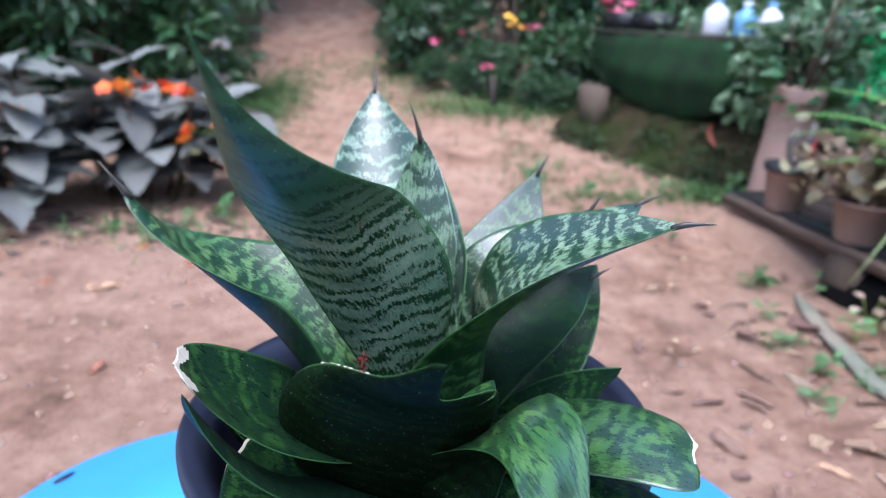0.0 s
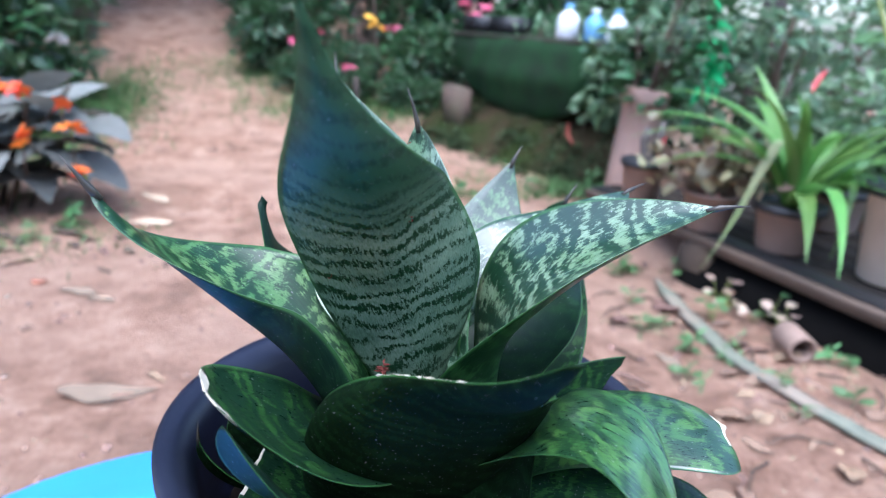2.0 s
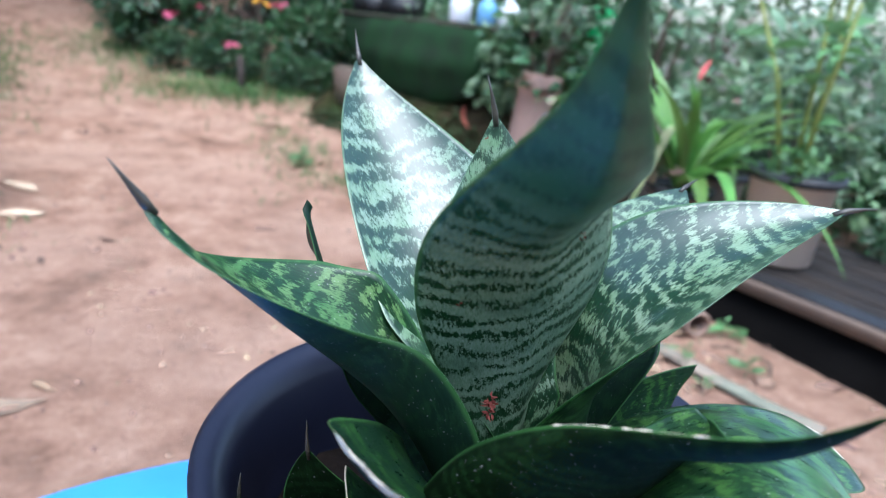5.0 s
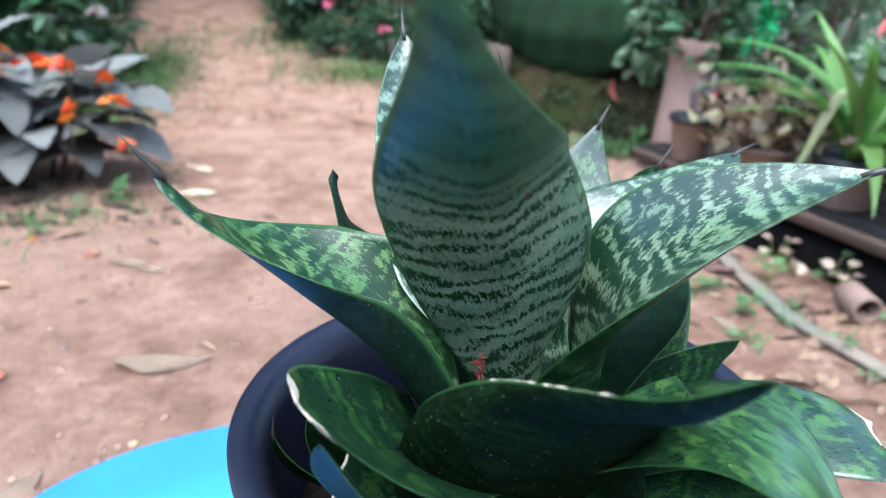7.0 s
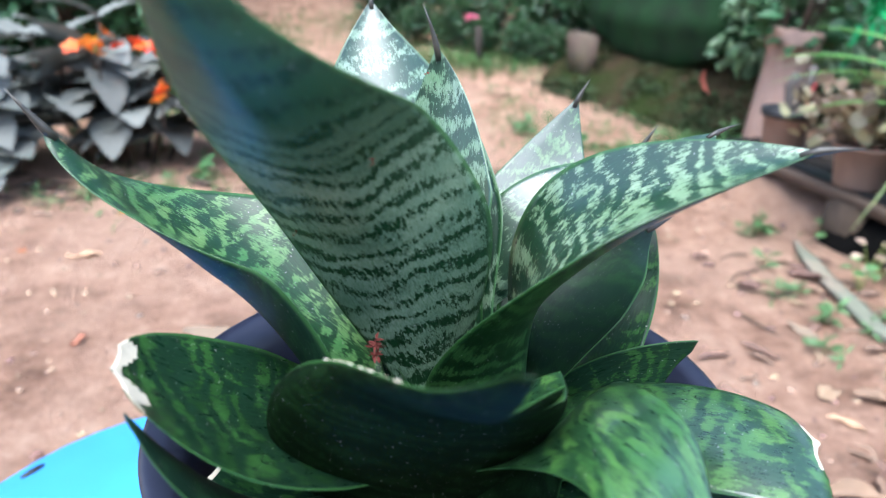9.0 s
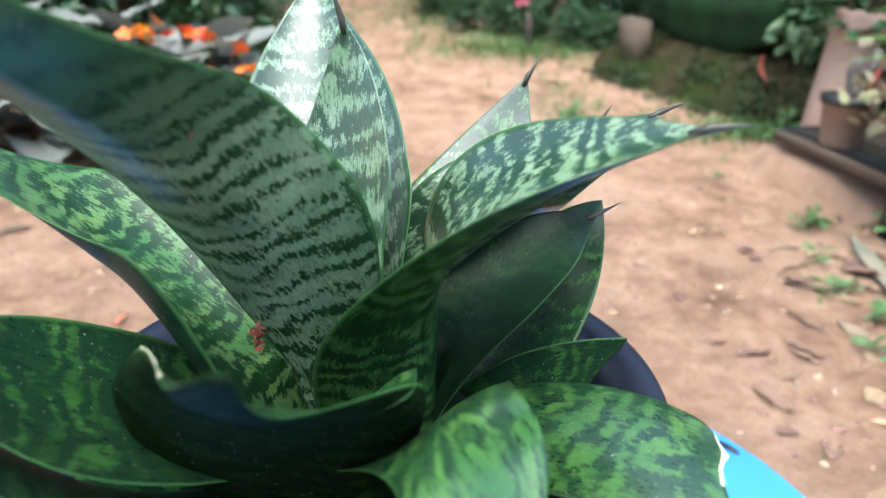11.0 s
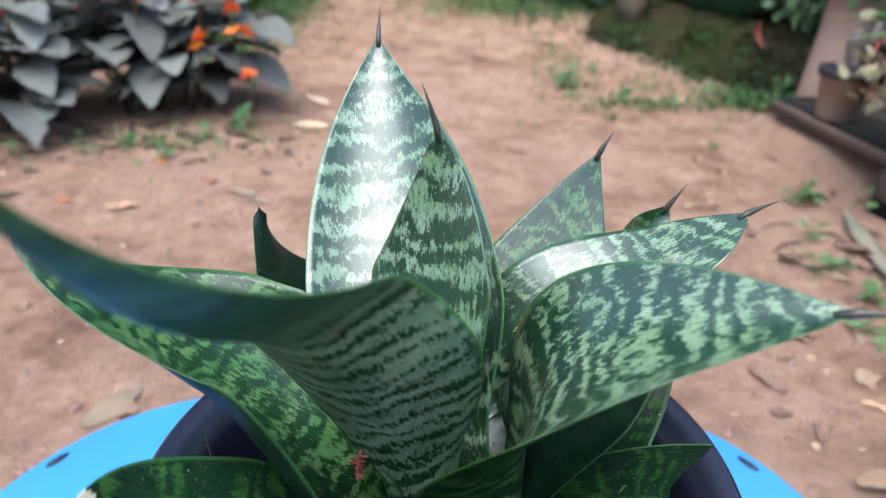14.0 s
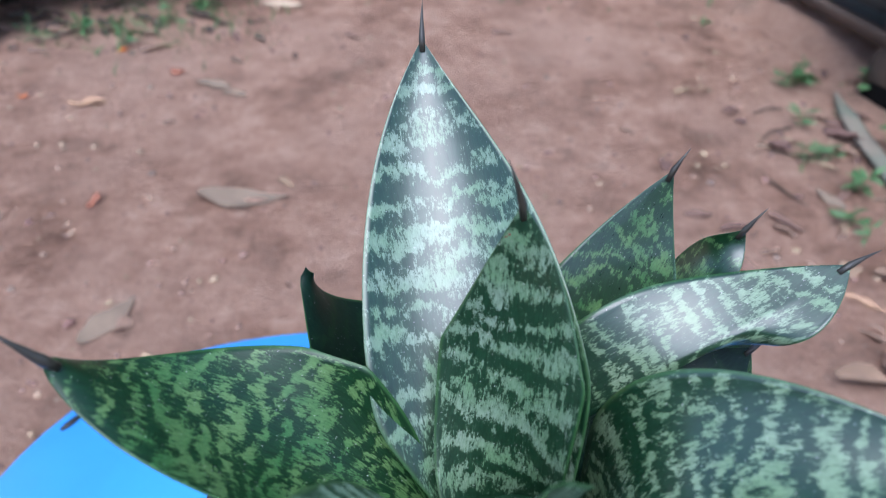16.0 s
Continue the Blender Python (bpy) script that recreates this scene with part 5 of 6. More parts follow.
# ---- the low bench with its pots ----
def build_bench():
    t = thing("plant_bench", "low plank bench with black plastic sheet, the shade below it filled in black", "bench", pose(1.35, 3.42, 0.10))
    inv = t.matrix_basis.inverted()

    def plank(name, a, b, w, h, m, label=""):
        a, b = inv @ Vector(a), inv @ Vector(b)
        d = (b - a).normalized()
        side = Vector((d.y, -d.x, 0)) * w * 0.5
        bm = bmesh.new()
        n = 14
        rows = []
        for i in range(n + 1):
            c = a.lerp(b, i / n) + Vector((0, 0, 0.006 * noise.noise((i * 0.6, w * 9, 0))))
            rows.append([bm.verts.new(c + s * side + Vector((0, 0, z))) for s, z in ((-1, -h), (1, -h), (1.0, -h * 0.12), (0.94, 0), (-0.94, 0), (-1.0, -h * 0.12))])
        for i in range(n):
            for k in range(6):
                bm.faces.new((rows[i][k], rows[i][(k + 1) % 6], rows[i + 1][(k + 1) % 6], rows[i + 1][k]))
        bm.faces.new(rows[0][::-1])
        bm.faces.new(rows[-1])
        bmesh.ops.recalc_face_normals(bm, faces=bm.faces)
        part(name, bm, m, t, label)

    # front beam, sheet and boards, running back along the garden's edge
    plank("beam", (1.34, 3.46, 0.095), (2.10, 0.55, 0.095), 0.042, 0.042, M_BEAM, "brown weathered front beam")
    plank("plastic_sheet", (1.40, 3.50, 0.104), (2.15, 0.60, 0.104), 0.09, 0.008, M_BLACK, "black plastic sheet folded over the edge")
    for k, off in enumerate((0.14, 0.29, 0.44, 0.59, 0.74)):
        plank("board", (1.36 + off, 3.55, 0.095), (2.12 + off, 0.6, 0.095), 0.13, 0.022, M_SHEETED)
    ledge, rows = bmesh.new(), []
    for i in range(41):
        a = Vector((1.335, 3.50)).lerp(Vector((1.535, 2.74)), i / 40)
        z0 = ground_z(a.x, a.y)
        fall = 0.85 * min(1.0, (40 - i) / 18) ** 0.8
        rows.append([ledge.verts.new(inv @ Vector((a.x + o + 0.035 * noise.noise((i * 0.21, o * 9, 4)) + 0.018 * noise.noise((i * 0.8, o * 20, 8)), a.y,
                     z0 + (z - z0) * (fall if z > z0 else 1) + 0.014 * noise.noise((i * 0.35, o * 20, 6)) + 0.010 * noise.noise((i * 0.9, o * 40, 2))))) for o, z in ((-0.13, z0 - 0.06), (-0.09, z0 + 0.03), (-0.03, 0.030), (0.10, 0.042), (0.70, 0.044), (0.74, z0 - 0.06))])
    for i in range(40):
        for k in range(5):
            ledge.faces.new((rows[i][k], rows[i][k + 1], rows[i + 1][k + 1], rows[i + 1][k]))
    ledge.faces.new(rows[0]), ledge.faces.new(rows[-1][::-1])
    part("footing", ledge, M_SOIL, t, "crumbling ledge of red earth")
    block = bmesh.new()
    bmesh.ops.create_cube(block, size=1, matrix=Matrix.Translation((0, 0, 0.0)) @ Matrix.Diagonal((0.20, 0.16, 0.20, 1)))
    bmesh.ops.bevel(block, geom=block.edges[:], offset=0.018, segments=2, affect="EDGES")
    for v in block.verts:
        v.co += Vector((noise.noise(v.co * 14), noise.noise(v.co * 14 + Vector((3, 0, 0))), 0)) * 0.014
    ob = part("support", block, M_STUMP, t, "rough brown earth-caked block")
    ob.matrix_basis = inv @ pose(1.60, 2.66, ground_z(1.6, 2.66) + 0.062, 0, 0, 18)
    for x, y in ((2.4, 2.2), (2.7, 1.2)):
        z0 = ground_z(x, y)
        v, f = tube([(x, y, z0 - 0.03), (x, y, 0.052)], [0.06, 0.055], 10)
        part("support", mesh_of("support", [inv @ Vector(p) for p in v], f, M_STUMP), parent=t, label="short rough wooden support")
    # an added black sheet makes the dark hollow below the boards
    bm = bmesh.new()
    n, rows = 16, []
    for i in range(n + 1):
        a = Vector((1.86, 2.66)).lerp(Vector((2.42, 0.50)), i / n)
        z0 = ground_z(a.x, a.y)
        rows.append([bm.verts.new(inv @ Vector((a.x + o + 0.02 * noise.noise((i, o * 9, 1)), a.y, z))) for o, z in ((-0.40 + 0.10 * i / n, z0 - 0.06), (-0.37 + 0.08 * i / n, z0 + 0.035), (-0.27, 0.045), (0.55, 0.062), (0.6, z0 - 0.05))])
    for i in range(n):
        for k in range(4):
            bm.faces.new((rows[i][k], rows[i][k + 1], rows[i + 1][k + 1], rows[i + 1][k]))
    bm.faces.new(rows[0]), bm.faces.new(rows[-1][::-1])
    part("shade_fill", bm, M_BENCH_SHADE, t, "black sheet added for the shade under the bench")
    return t


build_bench()


def pot_mesh(name, r0, r1, h, m, lip=0.012):
    v, f = revolve([(r0 * 0.96, 0), (r0, 0.006), (r1 * 0.97, h - lip * 1.6), (r1 * 1.07, h - lip * 1.4), (r1 * 1.08, h), (r1 * 0.98, h + 0.001), (r1 * 0.93, h - lip), (r1 * 0.85, h * 0.80), (r1 * 0.2, h * 0.82)], 40)
    return mesh_of(name, v, f, m)


def build_pot(label, at, r0, r1, h, body, rim):
    t = thing("planter", label, "planter", at, "pots on the bench")
    part("pot", pot_mesh("pot", r0, r1, h, body), parent=t)
    if rim is not None:
        v, f = revolve([(r1 * 1.09, h - 0.028), (r1 * 1.115, h - 0.024), (r1 * 1.115, h + 0.004), (r1 * 0.99, h + 0.006), (r1 * 0.95, h - 0.004)], 40)
        part("rim", mesh_of("rim", v, f, rim), parent=t, label="black rim")
    v, f = revolve([(r1 * 0.86, h * 0.80), (r1 * 0.9, h * 0.84), (r1 * 0.3, h * 0.90)], 24)
    part("soil", mesh_of("soil", v, f, M_POTSOIL), parent=t)
    return t


def strap_leaf_meshes(seed, n, length, width, droop):
    r = rng_of(seed)
    return [mesh_of("leaf", *blade(length * r.uniform(0.75, 1.15), width * r.uniform(0.8, 1.2), droop * r.uniform(0.5, 1.4), 0.35, n=16, across=2, tip=1.3, base=0.55, lift=r.uniform(0.2, 0.6)), M_STRAP) for _ in range(n)]


BZ = 0.105
# small pot with a dead grey stump
p = build_pot("small faded clay-coloured pot with black rim and a grey stump", pose(1.50, 3.18, BZ), 0.080, 0.102, 0.21, M_BROWNPOT, M_BLACK)
v, f = tube([(0, 0, 0.17), (0.005, 0, 0.24), (-0.01, 0.01, 0.31), (0.012, 0, 0.36)], [0.022, 0.030, 0.024, 0.030], 9)
part("stump", mesh_of("stump", v, f, M_BARK), parent=p)
v, f = tube([(0.02, 0, 0.28), (0.06, -0.01, 0.33), (0.07, 0, 0.40)], [0.016, 0.017, 0.014], 8)
part("stump_arm", mesh_of("stump_arm", v, f, M_BARK), parent=p)
v, f = tube([(0.05, -0.03, 0.19), (0.055, -0.035, 0.26), (0.07, -0.04, 0.33)], [0.004, 0.005, 0.004], 6)
part("marker", mesh_of("marker", v, f, M_BROMELIAD), parent=p, label="red plant marker")

# begonia pot
p = build_pot("faded pot crowded with pink and green begonia leaves", pose(1.62, 2.74, BZ), 0.09, 0.115, 0.17, M_BROWNPOT, None)
rr = rng_of(121)
spots = [((rr.gauss(0, 0.12), rr.gauss(0, 0.12), 0.17 + abs(rr.gauss(0.09, 0.06))), (rr.uniform(-1, 1), rr.uniform(-1, 1), 0.5)) for _ in range(360)]
v, f = scatter_leaves(ROUND_LEAF, spots, rr, (0.7, 1.25), up=0.6)
part("foliage", mesh_of("foliage", v, f, M_BEGONIA), parent=p, label="round pink and green leaves")
for i in range(10):
    a = rr.uniform(0, 6.3)
    v, f = tube([(0.02 * math.cos(a), 0.02 * math.sin(a), 0.13), (0.09 * math.cos(a), 0.09 * math.sin(a), 0.22)], [0.004, 0.003], 5)
    part("stalk", mesh_of("stalk", v, f, M_BROMELIAD), parent=p)


def build_strap_plant(label, at, seed, count, length, width, r0, r1, h, body, rim):
    p = build_pot(label, at, r0, r1, h, body, rim)
    r = rng_of(seed)
    meshes = strap_leaf_meshes(seed, 7, length, width, 0.95)
    for i in range(count):
        a = 360 * i / count * 2.4 + r.uniform(-15, 15)
        up = r.uniform(30, 78) if i % 4 else r.uniform(66, 88)
        q = Vector((0.025 * math.cos(radians(a + 90)), 0.025 * math.sin(radians(a + 90)), h * 0.88))
        part("leaf", meshes[i % 7], parent=p, at=Matrix.Translation(q) @ pose(0, 0, 0, 0, 0, a) @ pose(0, 0, 0, up, r.uniform(-12, 12), 0))
    return p


p = build_strap_plant("pot of bright green arching strap leaves on the bench", pose(1.80, 2.46, BZ), 131, 26, 0.72, 0.070, 0.10, 0.125, 0.19, M_BROWNPOT, M_BLACK)
v, f = blade(0.11, 0.03, 0.1, 0.6, n=6, across=2, tip=2.0)
part("bract", mesh_of("bract", v, f, M_BROMELIAD), parent=p, at=pose(0.02, 0.05, 0.62, 60, 0, -70), label="red upright bract")
bend = [Vector(q) - Vector((1.80, 2.46, BZ)) for q in ((1.79, 2.46, 0.26), (1.74, 2.45, 0.62), (1.64, 2.44, 0.52), (1.57, 2.435, 0.24), (1.455, 2.4375, 0.024))]
rib = spline([tuple(q) for q in bend], np.linspace(0, 1, 25))
verts = []
for i, q in enumerate(rib):
    w = 0.019 * min(1.0, 0.45 + i / 12) * min(1.0, (24 - i) / 11 + 0.02)
    verts += [(q[0] - w * 0.78, q[1] + w * 0.62, q[2] + 0.2 * w), tuple(q), (q[0] + w * 0.78, q[1] - w * 0.62, q[2] + 0.2 * w)]
part("leaf", mesh_of("leaf", verts, [(i * 3 + k, i * 3 + k + 1, i * 3 + k + 4, i * 3 + k + 3) for i in range(24) for k in (0, 1)], M_STRAPOLD), parent=p, label="yellowing strap leaf hanging over the edge")
build_strap_plant("pot of long arching strap leaves behind the bench", pose(2.25, 2.75, BZ), 132, 22, 0.50, 0.038, 0.10, 0.125, 0.19, M_PALEPOT, M_BLACK)
p = build_pot("cream plastic pot with a black rim holding tall yellow-green canes", pose(2.02, 2.10, BZ), 0.130, 0.160, 0.345, M_PALEPOT, M_BLACK)
rr = rng_of(141)
for k, (a, lean, L) in enumerate(((0.3, 0.10, 1.15), (1.4, 0.06, 1.0), (2.6, 0.24, 0.75), (4.1, 0.2, 0.65))):
    dx, dy = math.cos(a) * lean, math.sin(a) * lean
    v, f = tube([(dx * 0.2, dy * 0.2, 0.29), (dx * 0.6, dy * 0.6, 0.29 + L * 0.5), (dx * 1.3, dy * 1.3, 0.29 + L)], [0.010, 0.009, 0.006], 8)
    cane = part("cane", mesh_of("cane", v, f, M_GREENSTEM), parent=p, label="jointed yellow-green cane")
    spots = []
    for i in range(16):
        s = rr.uniform(0.25, 1.0)
        b = rr.uniform(0, 6.3)
        spots.append(((dx * 1.2 * s, dy * 1.2 * s, 0.29 + L * s), (math.cos(b), math.sin(b), 0.2)))
    v, f = scatter_leaves(LEAF_BIG, spots, rr, (0.45, 0.9))
    part("leaves", mesh_of("leaves", v, f, M_WEED), parent=cane)
spots = [((rr.gauss(0, 0.07), rr.gauss(0, 0.07), 0.31 + abs(rr.gauss(0.02, 0.04))), (rr.uniform(-1, 1), rr.uniform(-1, 1), 0.6)) for _ in range(60)]
v, f = scatter_leaves(LEAF_SHAPE, spots, rr, (0.6, 1.2))
part("undergrowth", mesh_of("undergrowth", v, f, M_WEED), parent=p)


# tall clay planter with a leafy climber
def build_column():
    x, y = 1.675, 3.80
    t = thing("tall_planter", "tall weathered clay pipe used as a planter, leaves spilling over", "planter", pose(x, y, ground_z(x, y) - 0.02, 0, 6.0, 0))
    v, f = revolve([(0.105, 0), (0.11, 0.01), (0.112, 0.35), (0.115, 0.60), (0.132, 0.625), (0.134, 0.70), (0.128, 0.71), (0.105, 0.705), (0.10, 0.62), (0.02, 0.62)], 48)
    part("pipe", mesh_of("pipe", v, f, M_CLAY), parent=t)
    r = rng_of(151)
    spots = []
    for i in range(230):
        a, h = r.uniform(0, 6.3), r.uniform(0.62, 1.35)
        q = 0.10 + 0.30 * math.sin(min(1, (h - 0.6) / 0.5) * 1.9) * r.random()
        spots.append(((q * math.cos(a), q * math.sin(a), h), (math.cos(a), math.sin(a), 0.1)))
    v, f = scatter_leaves(blade(0.10, 0.055, 0.35, 0.2, n=5, across=2, tip=2.0), spots, r, (0.7, 1.3), up=0.0)
    part("foliage", mesh_of("foliage", v, f, M_FOLIAGE), parent=t)
    for i in range(7):
        a = r.uniform(0, 6.3)
        v, f = tube([(0.03 * math.cos(a), 0.03 * math.sin(a), 0.6), (0.1 * math.cos(a), 0.1 * math.sin(a), 0.9), (0.2 * math.cos(a), 0.2 * math.sin(a), 1.25)], [0.008, 0.007, 0.003], 6)
        part("vine", mesh_of("vine", v, f, M_STEM), parent=t)
    return t


build_column()


M_MOSSCLAY = plain("mossy_clay", (0.10, 0.066, 0.05), 0.9, 14, 0.35, 0.4, 0.006, second=(0.10, 0.09, 0.05))


# ---- the mossy bank with the cloth-hung stand ----
def build_bank():
    A, B = Vector((0.93, 5.80)), Vector((1.86, 4.22))
    d = (B - A).normalized()
    nrm = Vector((-d.y, d.x))
    if nrm.y < 0:
        nrm = -nrm
    verts, faces, n, m = [], [], 40, 16
    prof = [(-0.36, -0.12), (-0.32, -0.01), (-0.25, 0.06), (-0.14, 0.15), (-0.05, 0.24), (0.06, 0.29), (0.14, 0.31), (0.3, 0.32), (0.6, 0.33), (1.0, 0.32), (1.05, -0.1)]
    for i in range(n + 1):
        c = A.lerp(B, i / n)
        z0 = ground_z(c.x, c.y)
        for o, h in prof:
            q = c + nrm * (o + 0.05 * noise.noise((i * 0.45, h * 9, 2)))
            verts.append((q.x, q.y, z0 + h + 0.045 * noise.noise((i * 0.6, o * 8, 5))))
    k = len(prof)
    faces = [(i * k + j, (i + 1) * k + j, (i + 1) * k + j + 1, i * k + j + 1) for i in range(n) for j in range(k - 1)]
    faces += [tuple(range(k)), tuple(n * k + j for j in range(k - 1, -1, -1))]
    tagged(part("earth_bank", mesh_of("earth_bank", verts, faces, M_MOSS)), "low brown earth bank with moss on its face", "bank", kind="structure")
    t = thing("plant_stand", "rough plant stand hung with dark green shade cloth", "stand", pose(1.35, 5.2, 0.3))
    inv = t.matrix_basis.inverted()
    for f_, o in ((0.05, 0.12), (0.95, 0.12), (0.05, 0.75), (0.95, 0.75)):
        c = A.lerp(B, f_) + nrm * o
        v, f = tube([inv @ Vector((c.x, c.y, 0.15)), inv @ Vector((c.x, c.y, 0.80))], [0.03, 0.027], 8)
        part("post", mesh_of("post", v, f, M_STEM), parent=t)
    for k in range(5):
        o = 0.08 + 0.17 * k
        a, b = A.lerp(B, -0.02) + nrm * o, A.lerp(B, 1.02) + nrm * o
        bm = bmesh.new()
        side = nrm * 0.07
        vs = [bm.verts.new(inv @ Vector((p.x + s * side.x, p.y + s * side.y, z))) for z in (0.80, 0.825) for p, s in ((a, -1), (b, -1), (b, 1), (a, 1))]
        for q in ((0, 3, 2, 1), (4, 5, 6, 7), (0, 1, 5, 4), (1, 2, 6, 5), (2, 3, 7, 6), (3, 0, 4, 7)):
            bm.faces.new([vs[i] for i in q])
        part("slat", bm, M_WOOD, t)
    verts, faces, n, m = [], [], 60, 18
    for i in range(n + 1):
        s = i / n
        c = A.lerp(B, 0.0 + 0.97 * s)
        drop = 0.13 + 0.46 * math.sin(math.pi * min(1, s * 0.98 + 0.02)) ** 0.62
        for j in range(m + 1):
            u = j / m
            belly = 0.10 * math.sin(math.pi * u) * math.sin(math.pi * s) + 0.012 * math.sin(s * 40 + 3 * u) * (0.3 + u) + 0.006 * math.sin(u * 16 - 5 * (s - 0.5) ** 2 * 4) * math.sin(math.pi * s)
            q = c + nrm * (0.03 - belly)
            verts.append(inv @ Vector((q.x, q.y, 0.83 - drop * u)))
    faces = [(i * (m + 1) + j, (i + 1) * (m + 1) + j, (i + 1) * (m + 1) + j + 1, i * (m + 1) + j + 1) for i in range(n) for j in range(m)]
    cloth = part("cloth", mesh_of("cloth", verts, faces, M_NET), parent=t, label="sagging dark green shade cloth")
    so = cloth.modifiers.new("thickness", "SOLIDIFY")
    so.thickness = 0.004
    # things on the stand
    def on(f_, o):
        c = A.lerp(B, f_) + nrm * o
        return c.x, c.y
    for f_, o, s in ((0.08, 0.2, 1.0), (0.24, 0.22, 1.0)):
        x, y = on(f_, o)
        cr = thing("crate", "black plastic nursery crate on the stand", "crate", pose(x, y, 0.826, 0, 0, -58), "crates on the stand")
        for dx, dy, w, h in ((0, -0.10, 0.26, 0), (0, 0.10, 0.26, 0), (-0.13, 0, 0, 0.20), (0.13, 0, 0, 0.20)):
            bm = bmesh.new()
            bmesh.ops.create_cube(bm, size=1, matrix=Matrix.Translation((dx, dy, 0.065)) @ Matrix.Diagonal((max(w, 0.008), max(h, 0.008), 0.13, 1)))
            part("side", bm, M_BLACK, cr)
        bm = bmesh.new()
        bmesh.ops.create_cube(bm, size=1, matrix=Matrix.Translation((0, 0, 0.006)) @ Matrix.Diagonal((0.25, 0.19, 0.01, 1)))
        part("base", bm, M_BLACK, cr)
    for f_, o, mat, lab, s in ((0.62, 0.10, M_WHITEPLASTIC, "white plastic jug standing on the stand", 1.25), (0.74, 0.12, M_BLUEPLASTIC, "pale blue plastic bottle standing on the stand", 1.1), (0.84, 0.12, M_WHITEPLASTIC, "white plastic bottle standing on the stand", 1.1)):
        x, y = on(f_, o)
        bo = thing("bottle", lab, "bottle", pose(x, y, 0.826) @ Matrix.Scale(s, 4), "bottles on the stand")
        v, f = revolve([(0.055, 0), (0.062, 0.008), (0.062, 0.10), (0.055, 0.125), (0.022, 0.155), (0.02, 0.165)], 24)
        part("body", mesh_of("body", v, f, mat), parent=bo)
        v, f = revolve([(0.024, 0.1655), (0.025, 0.168), (0.025, 0.188), (0.022, 0.19)], 20)
        part("cap", mesh_of("cap", v, f, M_BLUEPLASTIC if mat is M_WHITEPLASTIC else M_WHITEPLASTIC), parent=bo)
    # red rag caught at the foot of the cloth
    x, y = on(0.80, -0.15)
    v, f = blade(0.16, 0.05, 0.6, 0.5, n=8, across=2, tip=2.0, base=0.5)
    tagged(part("rag", mesh_of("rag", v, f, M_RAG), at=pose(x, y, ground_z(x, y) + 0.36, -80, 0, 30)), "faded red rag hanging on the mossy bank", "rag")
    # clay brick leaning at the end of the bank
    bm = bmesh.new()
    bmesh.ops.create_cube(bm, size=1, matrix=Matrix.Diagonal((0.24, 0.10, 0.34, 1)))
    bmesh.ops.bevel(bm, geom=bm.edges[:], offset=0.012, segments=2, affect="EDGES")
    for v in bm.verts:
        v.co += Vector((noise.noise(v.co * 9), noise.noise(v.co * 9 + Vector((5, 0, 0))), noise.noise(v.co * 9 + Vector((0, 7, 0))))) * 0.03
    x, y = on(0.16, -0.16)
    tagged(part("clay_block", bm, M_MOSSCLAY, at=pose(x, y, ground_z(x, y) + 0.22, 6, 3, -58)), "weathered reddish clay block leaning on the bank", "block")


build_bank()


def build_moss():
    """Short moss and seedlings over the face and along the foot of the bank."""
    r, spots = rng_of(77), []
    for i in range(5200):
        f_, o = r.uniform(-0.02, 1.02), r.choice((r.gauss(-0.36, 0.05), r.uniform(-0.36, 0.05), r.gauss(-0.2, 0.1)))
        x, y = 0.93 + 0.93 * f_ + 0.862 * o, 5.80 - 1.58 * f_ + 0.507 * o
        if noise.noise((x * 3.1, y * 3.1, 4)) + r.uniform(-0.35, 0.35) < 0.02:
            continue
        h = 0.0 if o < -0.34 else min(0.30, 0.02 + (o + 0.33) * 0.72)
        spots.append(((x, y, surface(x, y) + h), (r.uniform(-.6, .6) - 0.4, r.uniform(-.6, .6) - 0.3, 1.0)))
    v, f = scatter_leaves(blade(0.050, 0.012, 0.6, 0.25, n=3, across=1, base=0.5), spots, r, (0.5, 1.5), up=0.3)
    tagged(part("moss", mesh_of("moss", v, f, M_MOSSTUFT)), "dull green moss and seedlings on the earth bank", "moss", kind="stuff")


build_moss()
# low cover on the ground beyond the bench
for x, y, rz, s in ((2.75, 2.05, 10, 0.5), (3.2, 2.5, 80, 0.6), (2.85, 3.3, 150, 0.5), (3.6, 3.0, 220, 0.7), (2.5, 3.9, 300, 0.5), (3.3, 4.2, 30, 0.7), (4.2, 3.6, 120, 0.8), (4.4, 2.6, 200, 0.8), (3.6, 1.7, 270, 0.7), (4.6, 4.8, 340, 0.9), (5.4, 3.6, 60, 0.9), (2.9, 1.2, 190, 0.5)):
    copy_thing(mid_c, gz(x, y, 0, rz, s))
for x, y, s, sd in ((1.95, 4.6, 0.5, 1), (1.55, 5.35, 0.55, 2), (2.2, 4.4, 0.65, 3)):
    copy_thing(right_a, pose(x, y, 0.2, 0, 0, 70 * sd) @ Matrix.Scale(s, 4))

# green mesh bag hung on the planter's climber, and a short post at the hedge
rr = rng_of(171)
spots = [((rr.gauss(0, 0.05), rr.gauss(0, 0.05), rr.gauss(0, 0.12)), (rr.uniform(-1, 1), rr.uniform(-1, 1), -1)) for _ in range(60)]
v, f = scatter_leaves(blade(0.12, 0.03, 0.3, 0.3, n=5, across=1), spots, rr)
tagged(part("mesh_bag", mesh_of("mesh_bag", v, f, M_GREENNET), at=pose(2.16, 3.9, 0.80)), "torn bright green plastic mesh hanging in the leaves", "mesh")
v, f = tube([(0, 0, -0.1), (0.004, 0, 0.12), (0, 0, 0.30)], [0.032, 0.03, 0.028], 10)
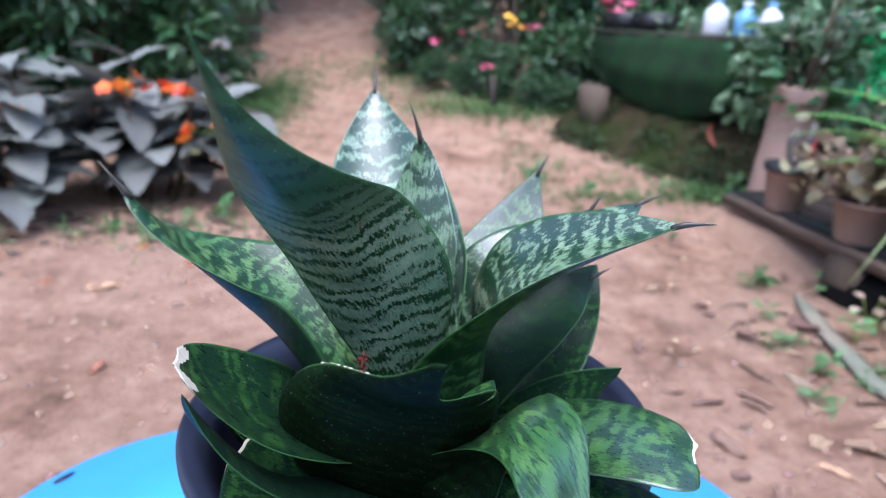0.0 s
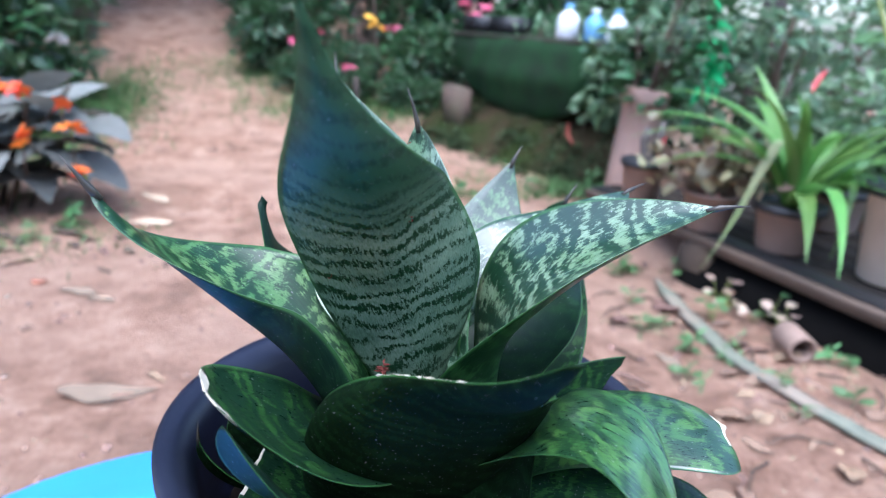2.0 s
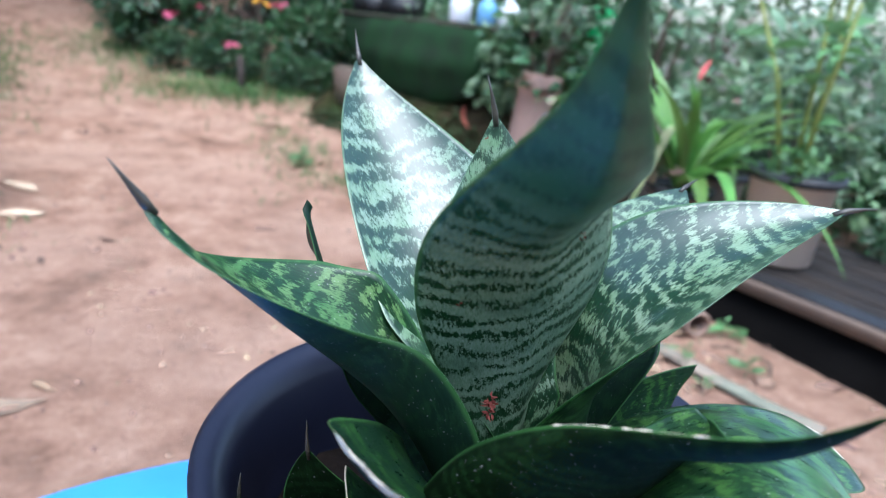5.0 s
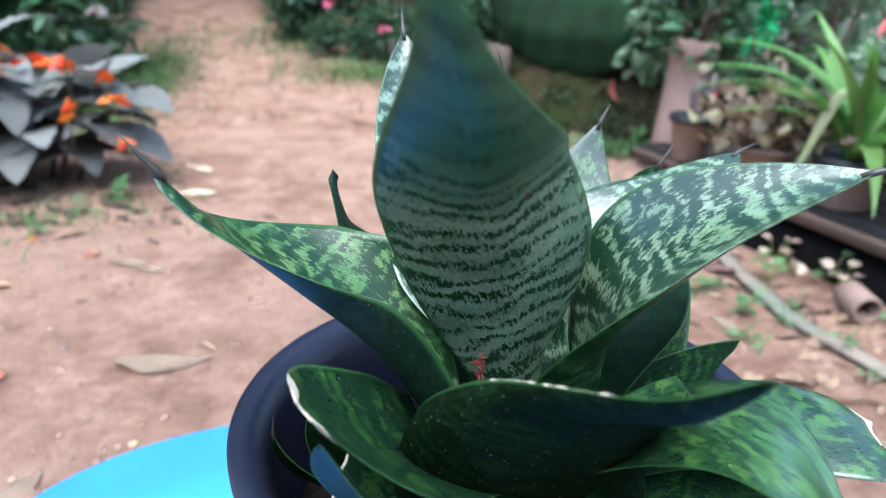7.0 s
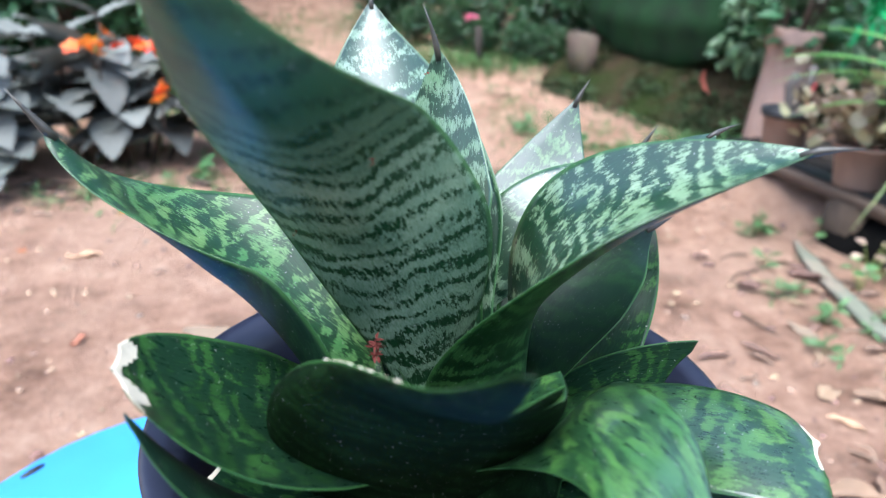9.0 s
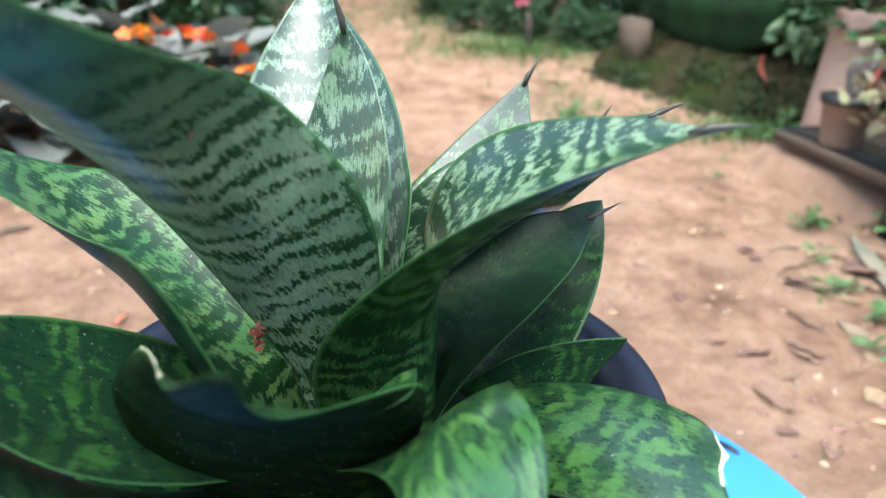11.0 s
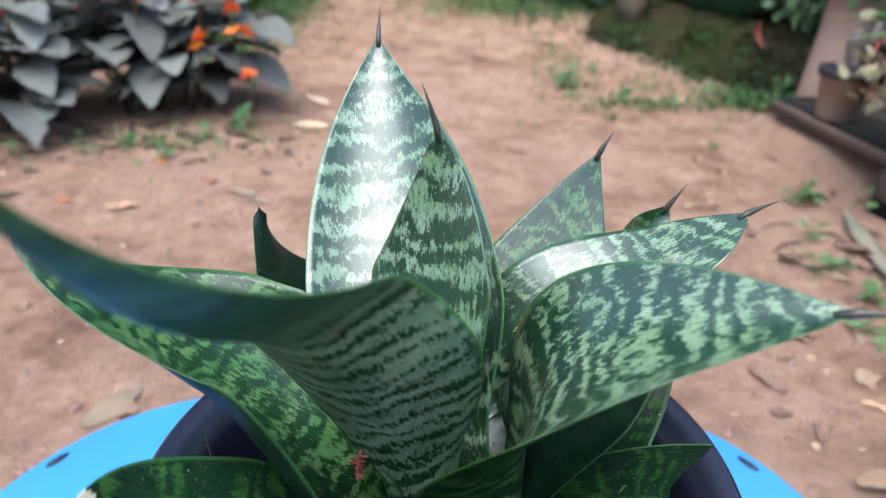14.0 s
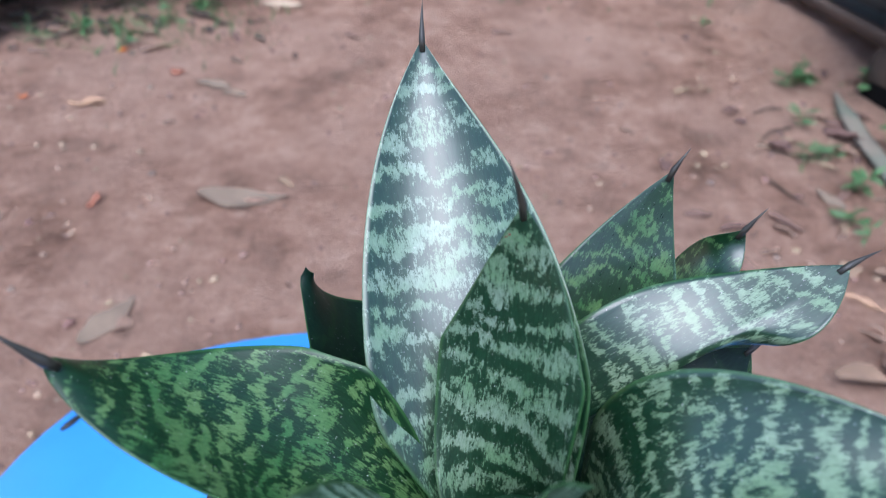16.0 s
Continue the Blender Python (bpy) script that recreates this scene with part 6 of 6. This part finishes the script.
tagged(part("post", mesh_of("post", v, f, M_WOOD), at=gz(0.16, 6.22)), "short weathered grey wooden post at the hedge", "post")


# ---- odds and ends on the ground ----
def build_strip():
    pts = [(1.37, 2.62), (1.335, 2.40), (1.315, 2.16), (1.295, 1.93), (1.32, 1.73), (1.38, 1.57), (1.44, 1.44), (1.51, 1.30)]
    verts, faces = [], []
    n = 40
    for i in range(n + 1):
        u = i / n * (len(pts) - 1)
        k = min(int(u), len(pts) - 2)
        a, b = Vector(pts[k]), Vector(pts[k + 1])
        c, d = a.lerp(b, u - k), (b - a).normalized()
        w = 0.036 * min(1, 0.25 + i / 6)
        for s, h in ((-1, 0.006), (-0.5, 0.014), (0, 0.006), (0.5, 0.014), (1, 0.006), (0, 0.0)):
            verts.append((c.x - d.y * w * s, c.y + d.x * w * s, surface(c.x, c.y) + 0.010 + h))
    faces = [(i * 6 + j, i * 6 + (j + 1) % 6, (i + 1) * 6 + (j + 1) % 6, (i + 1) * 6 + j) for i in range(n) for j in range(6)]
    tagged(part("fallen_leaf", mesh_of("fallen_leaf", verts, faces, M_HOSE)), "long grey-green channelled strap leaf lying on the ground", "leaf")


build_strip()
v, f = revolve([(0.043, 0), (0.047, 0.003), (0.047, 0.127), (0.045, 0.130), (0.038, 0.130), (0.036, 0.127), (0.036, 0.003), (0.043, 0)], 36)
PIPE_WAY = Vector((-0.14, -0.97, -0.02)).normalized()
PIPE_END = Vector((1.523, 1.867, surface(1.535, 1.93) + 0.046))
tagged(part("clay_pipe", mesh_of("clay_pipe", v, f, M_BROWNPOT), at=Matrix.Translation(PIPE_END - PIPE_WAY * 0.13) @ PIPE_WAY.to_track_quat("Z", "Y").to_matrix().to_4x4()), "short brown clay pipe lying on its side, open end out", "pipe")
rr = rng_of(181)
for x, y, dry in ((1.51, 2.65, 0), (1.394, 2.20, 0), (1.62, 2.20, 0), (1.54, 2.41, 1), (1.488, 2.28, 1), (1.558, 2.19, 1), (1.617, 2.13, 1)):
    t = thing("round_leaf_weed", "small plant with dried pale round leaves beside the bench" if dry else "small rosette of round green leaves beside the bench", "weed", gz(x, y, 0, 0, 0.75), "round-leaved weeds")
    for k in range(5):
        a = rr.uniform(0, 6.3)
        q = Vector((0.05 * math.cos(a), 0.05 * math.sin(a), rr.uniform(0.05, 0.14)))
        v, f = tube([(0, 0, -0.01), q * 0.6, q], [0.0022, 0.002, 0.0015], 5)
        part("stalk", mesh_of("stalk", v, f, M_GREENSTEM), parent=t)
        part("leaf", mesh_of("leaf", *ROUND_LEAF, M_DRYROUND if dry else M_WEED), parent=t, at=Matrix.Translation(q) @ pose(0, 0, 0, rr.uniform(-20, 30), 0, math.degrees(a) - 90))
